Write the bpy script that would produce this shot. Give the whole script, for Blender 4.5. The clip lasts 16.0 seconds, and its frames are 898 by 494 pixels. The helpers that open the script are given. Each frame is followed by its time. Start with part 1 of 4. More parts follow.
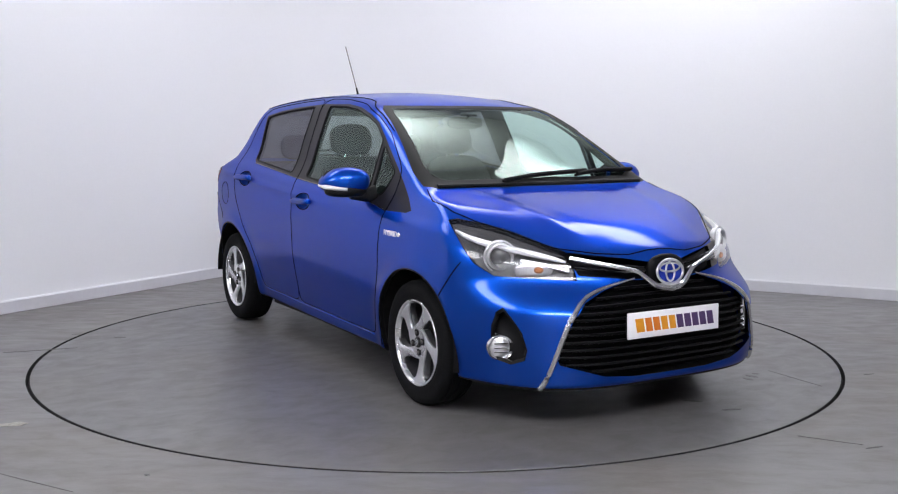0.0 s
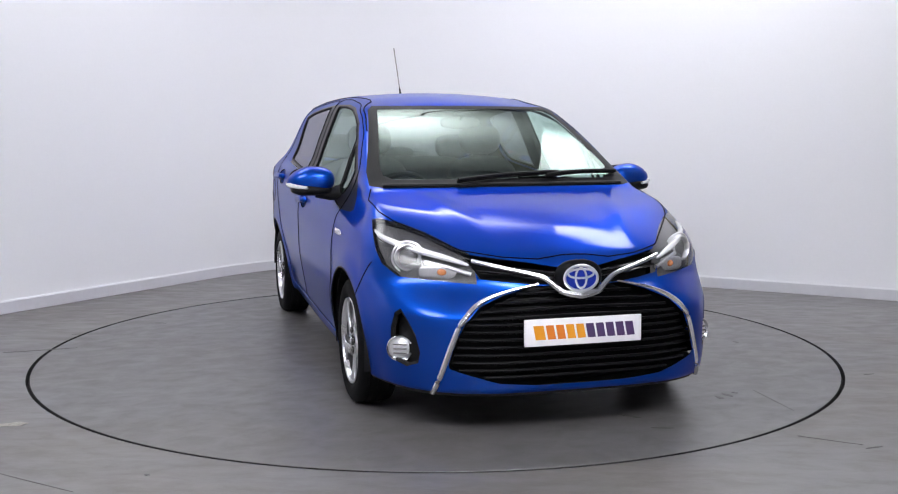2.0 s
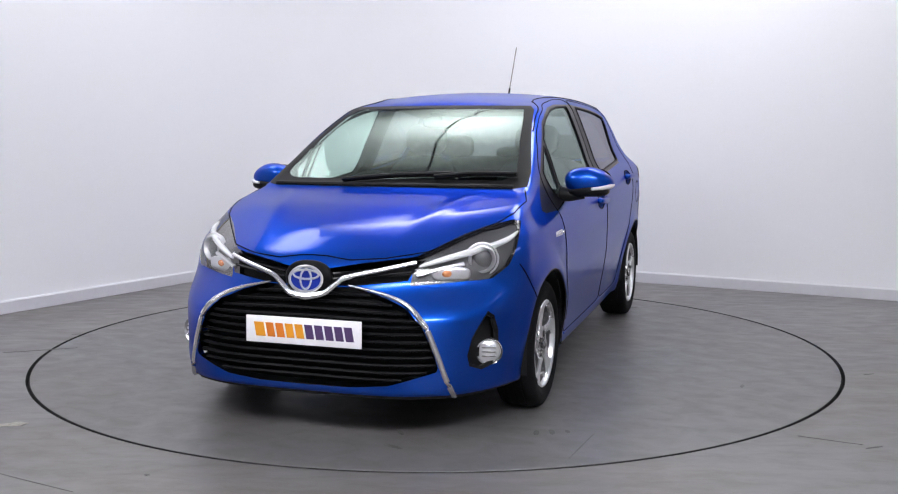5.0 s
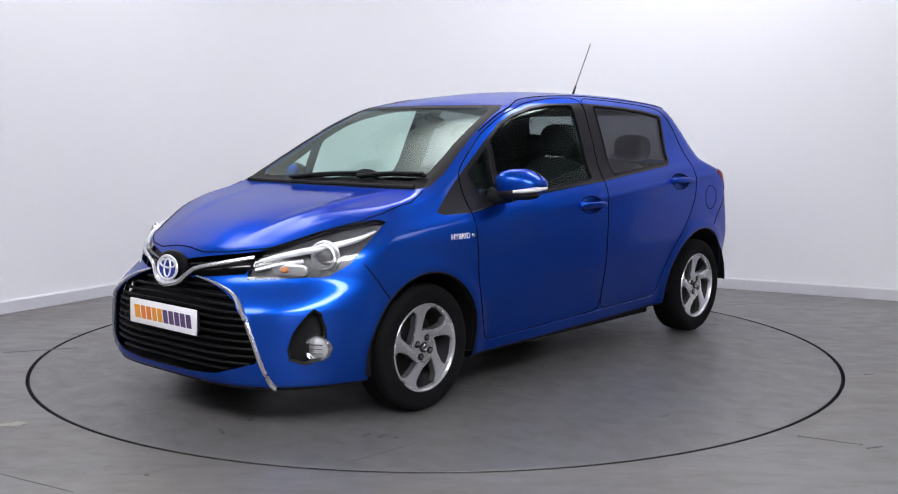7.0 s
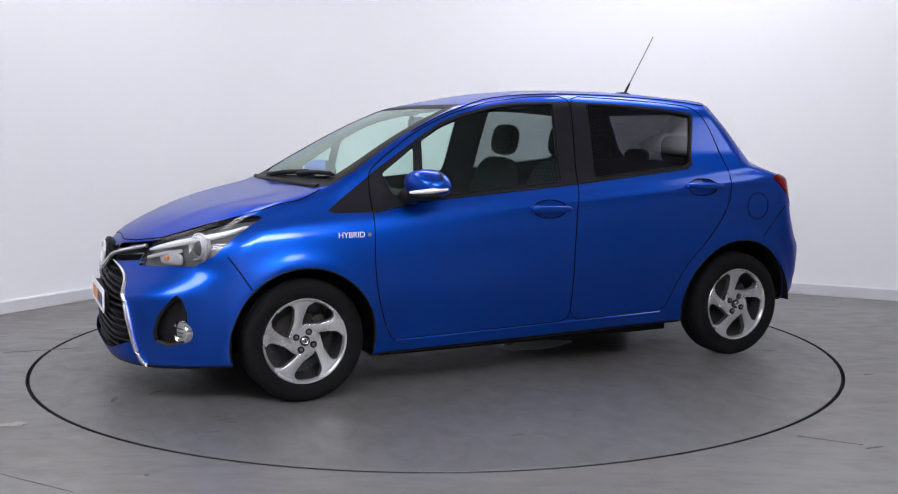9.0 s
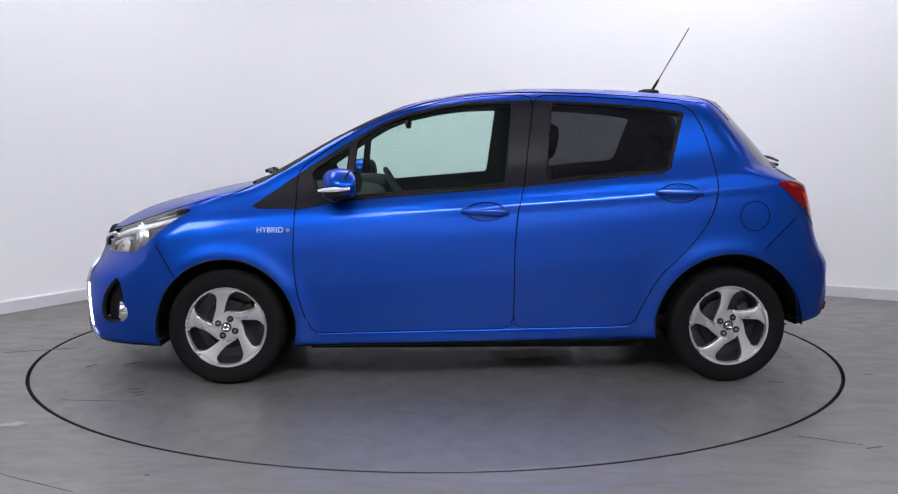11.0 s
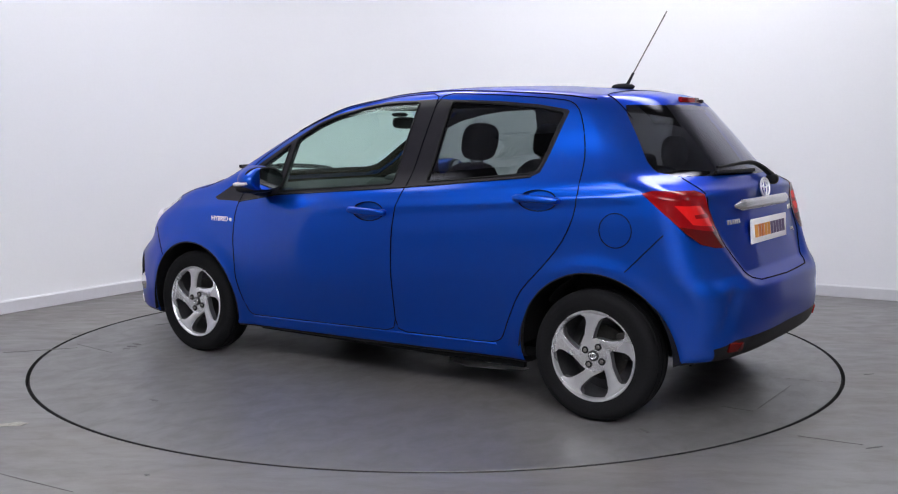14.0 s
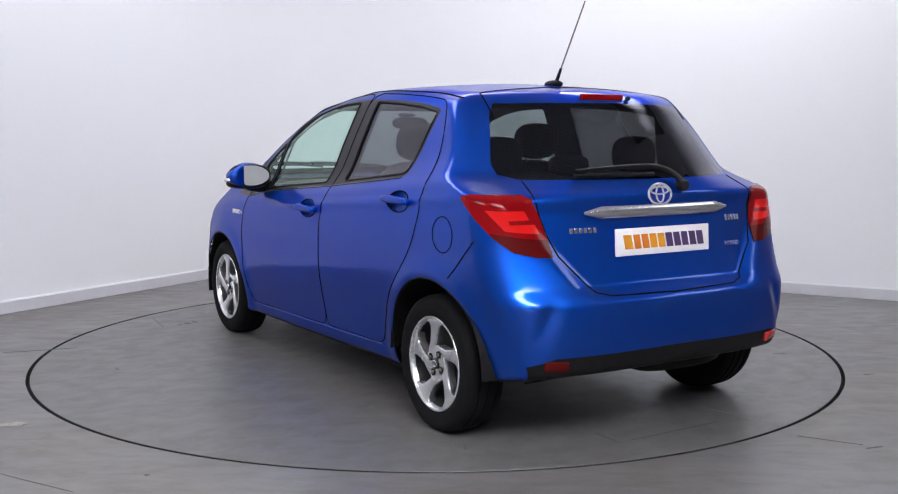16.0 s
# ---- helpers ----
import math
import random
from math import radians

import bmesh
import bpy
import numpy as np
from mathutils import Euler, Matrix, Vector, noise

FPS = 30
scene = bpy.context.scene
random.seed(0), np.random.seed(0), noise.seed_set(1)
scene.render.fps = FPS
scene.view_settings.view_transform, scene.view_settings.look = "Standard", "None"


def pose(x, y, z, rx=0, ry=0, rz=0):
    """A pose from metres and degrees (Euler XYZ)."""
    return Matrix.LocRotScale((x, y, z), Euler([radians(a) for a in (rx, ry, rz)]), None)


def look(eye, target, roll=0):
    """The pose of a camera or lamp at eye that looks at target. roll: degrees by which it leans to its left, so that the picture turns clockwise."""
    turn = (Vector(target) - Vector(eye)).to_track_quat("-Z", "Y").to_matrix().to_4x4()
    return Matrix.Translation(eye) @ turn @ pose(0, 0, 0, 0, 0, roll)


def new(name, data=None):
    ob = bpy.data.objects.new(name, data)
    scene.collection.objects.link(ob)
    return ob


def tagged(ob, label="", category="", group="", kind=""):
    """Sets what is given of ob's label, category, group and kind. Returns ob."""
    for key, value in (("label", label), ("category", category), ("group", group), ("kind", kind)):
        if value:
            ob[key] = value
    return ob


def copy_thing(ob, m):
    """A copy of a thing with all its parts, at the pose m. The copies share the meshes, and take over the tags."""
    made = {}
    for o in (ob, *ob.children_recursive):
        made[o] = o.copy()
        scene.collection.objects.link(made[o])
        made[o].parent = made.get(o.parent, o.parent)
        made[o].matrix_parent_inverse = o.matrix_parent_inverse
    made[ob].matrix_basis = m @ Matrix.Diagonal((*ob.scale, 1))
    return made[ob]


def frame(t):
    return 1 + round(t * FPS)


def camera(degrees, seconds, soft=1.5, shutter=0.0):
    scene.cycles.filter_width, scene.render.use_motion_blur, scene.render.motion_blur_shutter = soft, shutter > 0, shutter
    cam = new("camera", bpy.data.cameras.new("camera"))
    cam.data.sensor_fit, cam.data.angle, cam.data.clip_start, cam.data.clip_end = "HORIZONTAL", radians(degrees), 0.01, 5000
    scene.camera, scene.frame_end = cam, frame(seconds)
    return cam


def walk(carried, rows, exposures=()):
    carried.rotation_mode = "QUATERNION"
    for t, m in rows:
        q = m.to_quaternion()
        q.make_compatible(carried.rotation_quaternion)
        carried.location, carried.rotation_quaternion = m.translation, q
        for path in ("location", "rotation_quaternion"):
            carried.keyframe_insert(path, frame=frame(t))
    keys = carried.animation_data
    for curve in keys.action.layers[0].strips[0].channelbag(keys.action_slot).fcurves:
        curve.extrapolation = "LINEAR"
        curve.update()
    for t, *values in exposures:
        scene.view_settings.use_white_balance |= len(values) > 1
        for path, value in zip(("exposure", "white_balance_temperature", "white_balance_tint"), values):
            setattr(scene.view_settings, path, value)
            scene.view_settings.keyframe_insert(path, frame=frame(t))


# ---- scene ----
cam = camera(47.59, 16.0, soft=1.15)
EYE, AIM = (0.0000, -5.8947, 1.2629), (0.0696, 0.0659, 0.5795)
walk(cam, [(0.0, look(EYE, AIM, 0.043)), (16.0, look(EYE, AIM, 0.043))])

# turntable angle: seconds, degrees
TURN = [(0.0, 29.94), (0.5, 28.83), (1.0, 26.03), (1.5, 21.84), (2.0, 15.86), (2.5, 10.22), (3.0, 4.13), (3.5, -1.54), (4.0, -7.65), (4.5, -13.30), (5.0, -19.42), (7.5, -48.52), (8.0, -54.71), (8.5, -60.35), (9.0, -66.41), (11.5, -95.32), (12.0, -101.50), (12.5, -107.08), (13.0, -113.22), (13.5, -118.95), (14.0, -125.07), (14.5, -130.72), (15.0, -136.89), (15.5, -142.53), (16.0, -148.78)]
CAR_X, CAR_Y = -0.1966, 0.0866

# ---------------------------------------------------------------- world and lamps
world = bpy.data.worlds.new("world")
scene.world = world
world.use_nodes = True
world.node_tree.nodes["Background"].inputs[0].default_value = (0.75, 0.8, 1.0, 1)
world.node_tree.nodes["Background"].inputs[1].default_value = 0.05
CEIL = 3.9


# softboxes: place, sizes, watts, turn; the third is added to brighten the car's sides
SOFTBOXES = [(-3.6, -4.3, 3.2, 4.0, 205, -45), (5.3, -1.4, 2.0, 3.0, 34, 30), (0.9, -6.0, 5.0, 2.6, 450, 0),
             # two wall washers, added out of view to brighten the studio walls
             (-2.06, 0.55, 3.4, 1.6, 48, 58), (1.95, 1.02, 3.4, 1.6, 80, -29)]


# ---------------------------------------------------------------- materials
def mat(name, color, rough=0.5, metal=0.0, coat=0.0, spec=0.5):
    m = bpy.data.materials.new(name)
    m.use_nodes = True
    b = m.node_tree.nodes["Principled BSDF"]
    b.inputs["Base Color"].default_value = (*color, 1)
    b.inputs["Roughness"].default_value = rough
    b.inputs["Metallic"].default_value = metal
    b.inputs["Coat Weight"].default_value = coat
    b.inputs["Coat Roughness"].default_value = 0.04
    b.inputs["Specular IOR Level"].default_value = spec
    return m


def grain(m, scale, amount, bump=0.0, rough=0.0, big=0.0, color2=None, stretch=(1, 1, 1)):
    """Two scales of noise on colour and roughness, and fine relief."""
    nt = m.node_tree
    N, L = nt.nodes, nt.links
    b = N["Principled BSDF"]
    co = N.new("ShaderNodeTexCoord")
    mp = N.new("ShaderNodeMapping")
    mp.inputs["Scale"].default_value = stretch
    L.new(co.outputs["Object"], mp.inputs[0])
    n1, n2 = N.new("ShaderNodeTexNoise"), N.new("ShaderNodeTexNoise")
    n1.inputs["Scale"].default_value, n1.inputs["Detail"].default_value = scale, 6
    n2.inputs["Scale"].default_value, n2.inputs["Detail"].default_value = big or scale / 12, 5
    L.new(mp.outputs[0], n1.inputs[0])
    L.new(mp.outputs[0], n2.inputs[0])
    add = N.new("ShaderNodeMath")
    add.operation = "ADD"
    L.new(n1.outputs[0], add.inputs[0])
    L.new(n2.outputs[0], add.inputs[1])
    ramp = N.new("ShaderNodeValToRGB")
    c = np.array(b.inputs["Base Color"].default_value[:3])
    d = c * (1 + amount) if color2 is None else np.array(color2)
    ramp.color_ramp.elements[0].position, ramp.color_ramp.elements[1].position = 0.35, 0.65
    ramp.color_ramp.elements[0].color = (*(c * (1 - amount)), 1)
    ramp.color_ramp.elements[1].color = (*np.clip(d, 0, 1), 1)
    half = N.new("ShaderNodeMath")
    half.operation = "MULTIPLY"
    half.inputs[1].default_value = 0.5
    L.new(add.outputs[0], half.inputs[0])
    L.new(half.outputs[0], ramp.inputs[0])
    L.new(ramp.outputs[0], b.inputs["Base Color"])
    if bump:
        bp = N.new("ShaderNodeBump")
        bp.inputs["Strength"].default_value, bp.inputs["Distance"].default_value = bump, 0.002
        L.new(n1.outputs[0], bp.inputs["Height"])
        L.new(bp.outputs[0], b.inputs["Normal"])
    if rough:
        r = N.new("ShaderNodeMapRange")
        r0 = b.inputs["Roughness"].default_value
        r.inputs["From Min"].default_value, r.inputs["From Max"].default_value = 0.35, 0.65
        r.inputs["To Min"].default_value, r.inputs["To Max"].default_value = r0 - rough, r0 + rough
        L.new(n2.outputs[0], r.inputs[0])
        L.new(r.outputs[0], b.inputs["Roughness"])
    return m


def glass(name, tint, sheen=(1, 1, 1)):
    """Thin sheet of tinted glass: clear through, mirror by Fresnel."""
    m = bpy.data.materials.new(name)
    m.use_nodes = True
    N, L = m.node_tree.nodes, m.node_tree.links
    N.clear()
    out, mix = N.new("ShaderNodeOutputMaterial"), N.new("ShaderNodeMixShader")
    tr, gl, lw = N.new("ShaderNodeBsdfTransparent"), N.new("ShaderNodeBsdfGlossy"), N.new("ShaderNodeLayerWeight")
    pw, mr = N.new("ShaderNodeMath"), N.new("ShaderNodeMapRange")
    tr.inputs[0].default_value = (*tint, 1)
    gl.inputs["Roughness"].default_value = 0.02
    gl.inputs[0].default_value = (*sheen, 1)
    lw.inputs["Blend"].default_value = 0.5
    pw.operation = "POWER"
    pw.inputs[1].default_value = 5.0
    mr.inputs["To Min"].default_value, mr.inputs["To Max"].default_value = 0.045, 1.0
    L.new(lw.outputs["Facing"], pw.inputs[0])
    L.new(pw.outputs[0], mr.inputs[0])
    L.new(mr.outputs[0], mix.inputs[0])
    L.new(tr.outputs[0], mix.inputs[1])
    L.new(gl.outputs[0], mix.inputs[2])
    L.new(mix.outputs[0], out.inputs[0])
    return m


def flakes(m):
    """Metal flake in the paint: tiny cells that tilt the base layer's reflections."""
    N, L = m.node_tree.nodes, m.node_tree.links
    b = N["Principled BSDF"]
    co, v = N.new("ShaderNodeTexCoord"), N.new("ShaderNodeTexVoronoi")
    v.inputs["Scale"].default_value = 900
    bp = N.new("ShaderNodeBump")
    bp.inputs["Strength"].default_value, bp.inputs["Distance"].default_value = 0.03, 0.0004
    L.new(co.outputs["Object"], v.inputs[0])
    L.new(v.outputs["Distance"], bp.inputs["Height"])
    L.new(bp.outputs[0], b.inputs["Normal"])
    return m


PAINT = flakes(mat("blue_paint", (0.003, 0.077, 0.53), 0.39, 0.94, 0.65))
PAINT.node_tree.nodes["Principled BSDF"].inputs["Coat Roughness"].default_value = 0.08
PAINT.node_tree.nodes["Principled BSDF"].inputs["Specular Tint"].default_value = (0.20, 0.26, 0.32, 1)
BORDER = mat("screen_border", (0.010, 0.010, 0.011), 0.55, spec=0.15)
GRILLEBLACK = grain(mat("grille_black", (0.005, 0.005, 0.006), 0.45, spec=0.1), 200, 0.2)
BLACK = grain(mat("black_plastic", (0.010, 0.010, 0.011), 0.5, spec=0.15), 300, 0.3, 0.2)
GLOSSBLACK = mat("gloss_black", (0.012, 0.012, 0.014), 0.12, 0, 0.5)
TRIM = grain(mat("window_trim", (0.012, 0.011, 0.016), 0.35, spec=0.2), 200, 0.2)
RUBBER = grain(mat("tyre_rubber", (0.007, 0.007, 0.008), 0.8, spec=0.12), 120, 0.35, 0.3, 0.08)
GAP = mat("shut_line", (0.002, 0.002, 0.006), 0.8, spec=0.1)
CHROME = mat("chrome", (0.86, 0.87, 0.9), 0.12, 1.0)
SATIN = mat("satin_chrome", (0.78, 0.79, 0.82), 0.26, 1.0)
ALLOY = grain(mat("machined_alloy", (0.8, 0.8, 0.82), 0.28, 0.9), 60, 0.05, 0.0, 0.04)
ALLOYDARK = grain(mat("grey_alloy", (0.12, 0.12, 0.13), 0.4, 0.8), 90, 0.15)
FLANK = grain(mat("spoke_side_grey", (0.16, 0.16, 0.17), 0.45, 0.6), 80, 0.1)
BRAKE = grain(mat("dark_iron", (0.05, 0.047, 0.045), 0.6, 0.6), 60, 0.3)
STEEL = grain(mat("brake_steel", (0.22, 0.21, 0.2), 0.45, 0.9), 60, 0.3)
PLATE = grain(mat("plate_white", (0.88, 0.87, 0.9), 0.35), 40, 0.03)
ORANGE = mat("print_orange", (0.78, 0.32, 0.02), 0.4)
AMBER = mat("print_amber", (0.72, 0.20, 0.02), 0.4)
PURPLE = mat("print_purple", (0.075, 0.04, 0.13), 0.4)
RED = mat("red_lens", (0.22, 0.003, 0.005), 0.12, spec=0.2)
BRIGHTRED = mat("bright_red_lens", (0.62, 0.010, 0.010), 0.12, spec=0.2)
DARKRED = mat("dark_red_lens", (0.085, 0.004, 0.004), 0.12, spec=0.2)
REDREFLEX = grain(mat("red_reflector", (0.5, 0.02, 0.02), 0.2, 0, 1.0), 300, 0.4)
LAMPGREY = grain(mat("lamp_housing", (0.13, 0.13, 0.135), 0.4, 0.4), 80, 0.3)
LAMPSILVER = mat("lamp_reflector", (0.86, 0.86, 0.89), 0.34, 0.85)
LAMPWHITE = mat("lamp_white", (0.86, 0.87, 0.9), 0.2)
LAMPORANGE = mat("lamp_amber", (0.75, 0.3, 0.12), 0.25)
GLASS = glass("clear_glass", (0.78, 0.93, 0.87), (0.84, 1.0, 0.92))
PRIVACY = glass("tinted_glass", (0.25, 0.26, 0.27), (0.88, 0.88, 1.0))
LENS = glass("lamp_lens", (0.97, 0.97, 0.98))
MIRROR = mat("mirror_glass", (0.85, 0.88, 0.88), 0.03, 1.0)
INSIDE = grain(mat("cabin_trim", (0.018, 0.018, 0.020), 0.8, spec=0.2), 150, 0.3, 0.3)
HEADLINING = grain(mat("headlining", (0.35, 0.35, 0.34), 0.9), 200, 0.1, 0.2)
FABRIC = grain(mat("seat_fabric", (0.014, 0.014, 0.017), 0.95, spec=0.15), 350, 0.45, 0.6)
BADGEBLUE = mat("badge_blue", (0.012, 0.03, 0.30), 0.35, 0.0, 0.0, 0.25)

WALL = grain(mat("white_wall_paint", (0.80, 0.80, 0.83), 0.62), 60, 0.012, 0.08, 0.05, 0.5)
SKIRT = grain(mat("skirting_paint", (0.60, 0.595, 0.635), 0.45), 30, 0.03)
# grey of the unseen closing walls, chosen for what the car's paint reflects
CLOSINGM = grain(mat("closing_wall_grey", (0.30, 0.30, 0.32), 0.7), 40, 0.1, 0.1)


def worn(m, brown, pale, spread, stretch=(0.55, 1.3, 1)):
    """Old floor: broad brownish and pale drifts, finer mottling, grit and uneven gloss."""
    N, L = m.node_tree.nodes, m.node_tree.links
    b = N["Principled BSDF"]
    co, mp = N.new("ShaderNodeTexCoord"), N.new("ShaderNodeMapping")
    mp.inputs["Scale"].default_value, mp.inputs["Rotation"].default_value = stretch, (0, 0, 0.45)
    L.new(co.outputs["Object"], mp.inputs[0])
    base = b.inputs["Base Color"].default_value[:]
    last = None
    for scale, colour, lo, hi, amount in ((0.85, brown, 0.46, 0.66, spread), (1.6, pale, 0.50, 0.70, spread * 0.8), (9.0, brown, 0.50, 0.75, spread * 0.5), (70.0, pale, 0.50, 0.80, spread * 0.45)):
        n, r, mix = N.new("ShaderNodeTexNoise"), N.new("ShaderNodeMapRange"), N.new("ShaderNodeMix")
        n.inputs["Scale"].default_value, n.inputs["Detail"].default_value, n.inputs["Roughness"].default_value = scale, 7, 0.62
        n.inputs["Distortion"].default_value = 0.4
        L.new(mp.outputs[0], n.inputs[0])
        r.inputs["From Min"].default_value, r.inputs["From Max"].default_value, r.inputs["To Max"].default_value = lo, hi, amount
        L.new(n.outputs[0], r.inputs[0])
        mix.data_type = "RGBA"
        mix.inputs[7].default_value = (*colour, 1)
        if last is None:
            mix.inputs[6].default_value = base
        else:
            L.new(last, mix.inputs[6])
        L.new(r.outputs[0], mix.inputs[0])
        last = mix.outputs[2]
        if scale == 9.0:
            g = N.new("ShaderNodeMapRange")
            r0 = b.inputs["Roughness"].default_value
            g.inputs["From Min"].default_value, g.inputs["From Max"].default_value = 0.35, 0.65
            g.inputs["To Min"].default_value, g.inputs["To Max"].default_value = r0 - 0.05, r0 + 0.07
            L.new(n.outputs[0], g.inputs[0])
            L.new(g.outputs[0], b.inputs["Roughness"])
    bp = N.new("ShaderNodeBump")
    bp.inputs["Strength"].default_value, bp.inputs["Distance"].default_value = 0.06, 0.002
    L.new(n.outputs[0], bp.inputs["Height"])
    L.new(bp.outputs[0], b.inputs["Normal"])
    L.new(last, b.inputs["Base Color"])
    return m


FLOORM = worn(mat("grey_floor", (0.135, 0.130, 0.133), 0.38), (0.112, 0.096, 0.084), (0.185, 0.176, 0.172), 0.75)
DISC = worn(mat("turntable_vinyl", (0.122, 0.118, 0.121), 0.37), (0.104, 0.092, 0.084), (0.150, 0.144, 0.143), 0.6, (1.0, 0.7, 1))
# near-black for the turntable gap, its shade put into the colour
PITM = mat("gap_dark", (0.004, 0.004, 0.005), 0.9)
STAIN = grain(mat("worn_white_patch", (0.32, 0.30, 0.27), 0.7), 60, 0.3, 0.3)
FLECK = grain(mat("faded_fleck", (0.20, 0.19, 0.18), 0.5), 60, 0.2)
PALE = grain(mat("pale_flat", (0.80, 0.79, 0.78), 0.6), 30, 0.08)
DIRT = grain(mat("tyre_smudge", (0.10, 0.097, 0.096), 0.5), 60, 0.3)


# ---------------------------------------------------------------- mesh helpers
def solid(name, bm, material, smooth=True):
    me = bpy.data.meshes.new(name)
    bm.normal_update()
    bm.to_mesh(me)
    bm.free()
    me.materials.append(material)
    if smooth:
        me.polygons.foreach_set("use_smooth", [True] * len(me.polygons))
        me.set_sharp_from_angle(angle=radians(40))
    return new(name, me)


def part(name, bm, material, parent, label="", smooth=True):
    ob = solid(name, bm, material, smooth)
    ob.parent = parent
    if label:
        ob["label"] = label
    return ob


def box_bm(sx, sy, sz, m=Matrix(), bevel=0.0, seg=2):
    bm = bmesh.new()
    bmesh.ops.create_cube(bm, size=1, matrix=Matrix.Diagonal((sx, sy, sz, 1)))
    if bevel:
        bmesh.ops.bevel(bm, geom=bm.edges[:], offset=bevel, segments=seg, profile=0.5, affect="EDGES")
    bm.transform(m)
    return bm


def lathe(profile, n=48, axis="y"):
    """Turn (along, radius) pairs round the axis."""
    bm = bmesh.new()
    rings = []
    for a, r in profile:
        ring = []
        for k in range(n):
            c, s = math.cos(2 * math.pi * k / n), math.sin(2 * math.pi * k / n)
            ring.append(bm.verts.new((r * c, a, r * s) if axis == "y" else (a, r * c, r * s) if axis == "x" else (r * c, r * s, a)))
        rings.append(ring)
    for p, q in zip(rings, rings[1:]):
        for k in range(n):
            bm.faces.new((p[k], p[(k + 1) % n], q[(k + 1) % n], q[k]))
    bmesh.ops.remove_doubles(bm, verts=bm.verts[:], dist=1e-6)
    bmesh.ops.recalc_face_normals(bm, faces=bm.faces[:])
    return bm


def tube(points, radius, n=8, closed=False, flat=1.0, bm=None):
    """A swept tube; flat squashes it along its second axis; radius may be a list."""
    bm = bm or bmesh.new()
    P = [Vector(p) for p in points]
    rad = radius if isinstance(radius, (list, tuple)) else [radius] * len(P)
    rings = []
    for i, p in enumerate(P):
        a = P[i - 1] if (i or closed) else p
        b = P[(i + 1) % len(P)] if (i < len(P) - 1 or closed) else p
        t = (b - a).normalized()
        up = Vector((0, 0, 1)) if abs(t.z) < 0.9 else Vector((1, 0, 0))
        u = t.cross(up).normalized()
        v = u.cross(t)
        rings.append([bm.verts.new(p + (u * math.cos(2 * math.pi * k / n) * flat + v * math.sin(2 * math.pi * k / n)) * rad[i]) for k in range(n)])
    pairs = list(zip(rings, rings[1:])) + ([(rings[-1], rings[0])] if closed else [])
    for p, q in pairs:
        for k in range(n):
            bm.faces.new((p[k], p[(k + 1) % n], q[(k + 1) % n], q[k]))
    if not closed:
        bm.faces.new(rings[0][::-1])
        bm.faces.new(rings[-1])
    return bm


def prism(points, depth, m=Matrix(), bevel=0.0):
    """A flat outline (x, z) thickened along y."""
    bm = bmesh.new()
    f = bm.faces.new([bm.verts.new((x, 0, z)) for x, z in points])
    r = bmesh.ops.extrude_face_region(bm, geom=[f])
    bmesh.ops.translate(bm, verts=[v for v in r["geom"] if isinstance(v, bmesh.types.BMVert)], vec=(0, depth, 0))
    bmesh.ops.recalc_face_normals(bm, faces=bm.faces[:])
    if bevel:
        bmesh.ops.bevel(bm, geom=bm.edges[:], offset=bevel, segments=2, profile=0.5, affect="EDGES")
    bm.transform(m)
    return bm


def join(a, b):
    """Adds bmesh b to bmesh a."""
    me = bpy.data.meshes.new("tmp")
    b.to_mesh(me)
    b.free()
    a.from_mesh(me)
    bpy.data.meshes.remove(me)
    return a


def blob(cx, cy, cz, rx, ry, rz, power=2.6, nu=28, nv=18, m=Matrix()):
    """A superellipsoid cushion."""
    bm = bmesh.new()
    bmesh.ops.create_uvsphere(bm, u_segments=nu, v_segments=nv, radius=1)
    for v in bm.verts:
        s = (abs(v.co.x) ** power + abs(v.co.y) ** power + abs(v.co.z) ** power) ** (1 / power)
        v.co = Vector((v.co.x * rx, v.co.y * ry, v.co.z * rz)) / s + Vector((cx, cy, cz))
    bm.transform(m)
    return bm


def smooth_line(pts, n=6):
    """Catmull-Rom through the points."""
    P = np.array(pts, float)
    out = []
    for i in range(len(P) - 1):
        p0, p1, p2, p3 = P[max(i - 1, 0)], P[i], P[i + 1], P[min(i + 2, len(P) - 1)]
        for k in range(n):
            t = k / n
            out.append(0.5 * (2 * p1 + (p2 - p0) * t + (2 * p0 - 5 * p1 + 4 * p2 - p3) * t * t + (3 * p1 - p0 - 3 * p2 + p3) * t ** 3))
    return out + [P[-1]]


# ---------------------------------------------------------------- the room
CORNER, LEFT, RIGHT = Vector((-1.125, 4.08)), Vector((-0.529, -0.849)), Vector((0.876, -0.482))


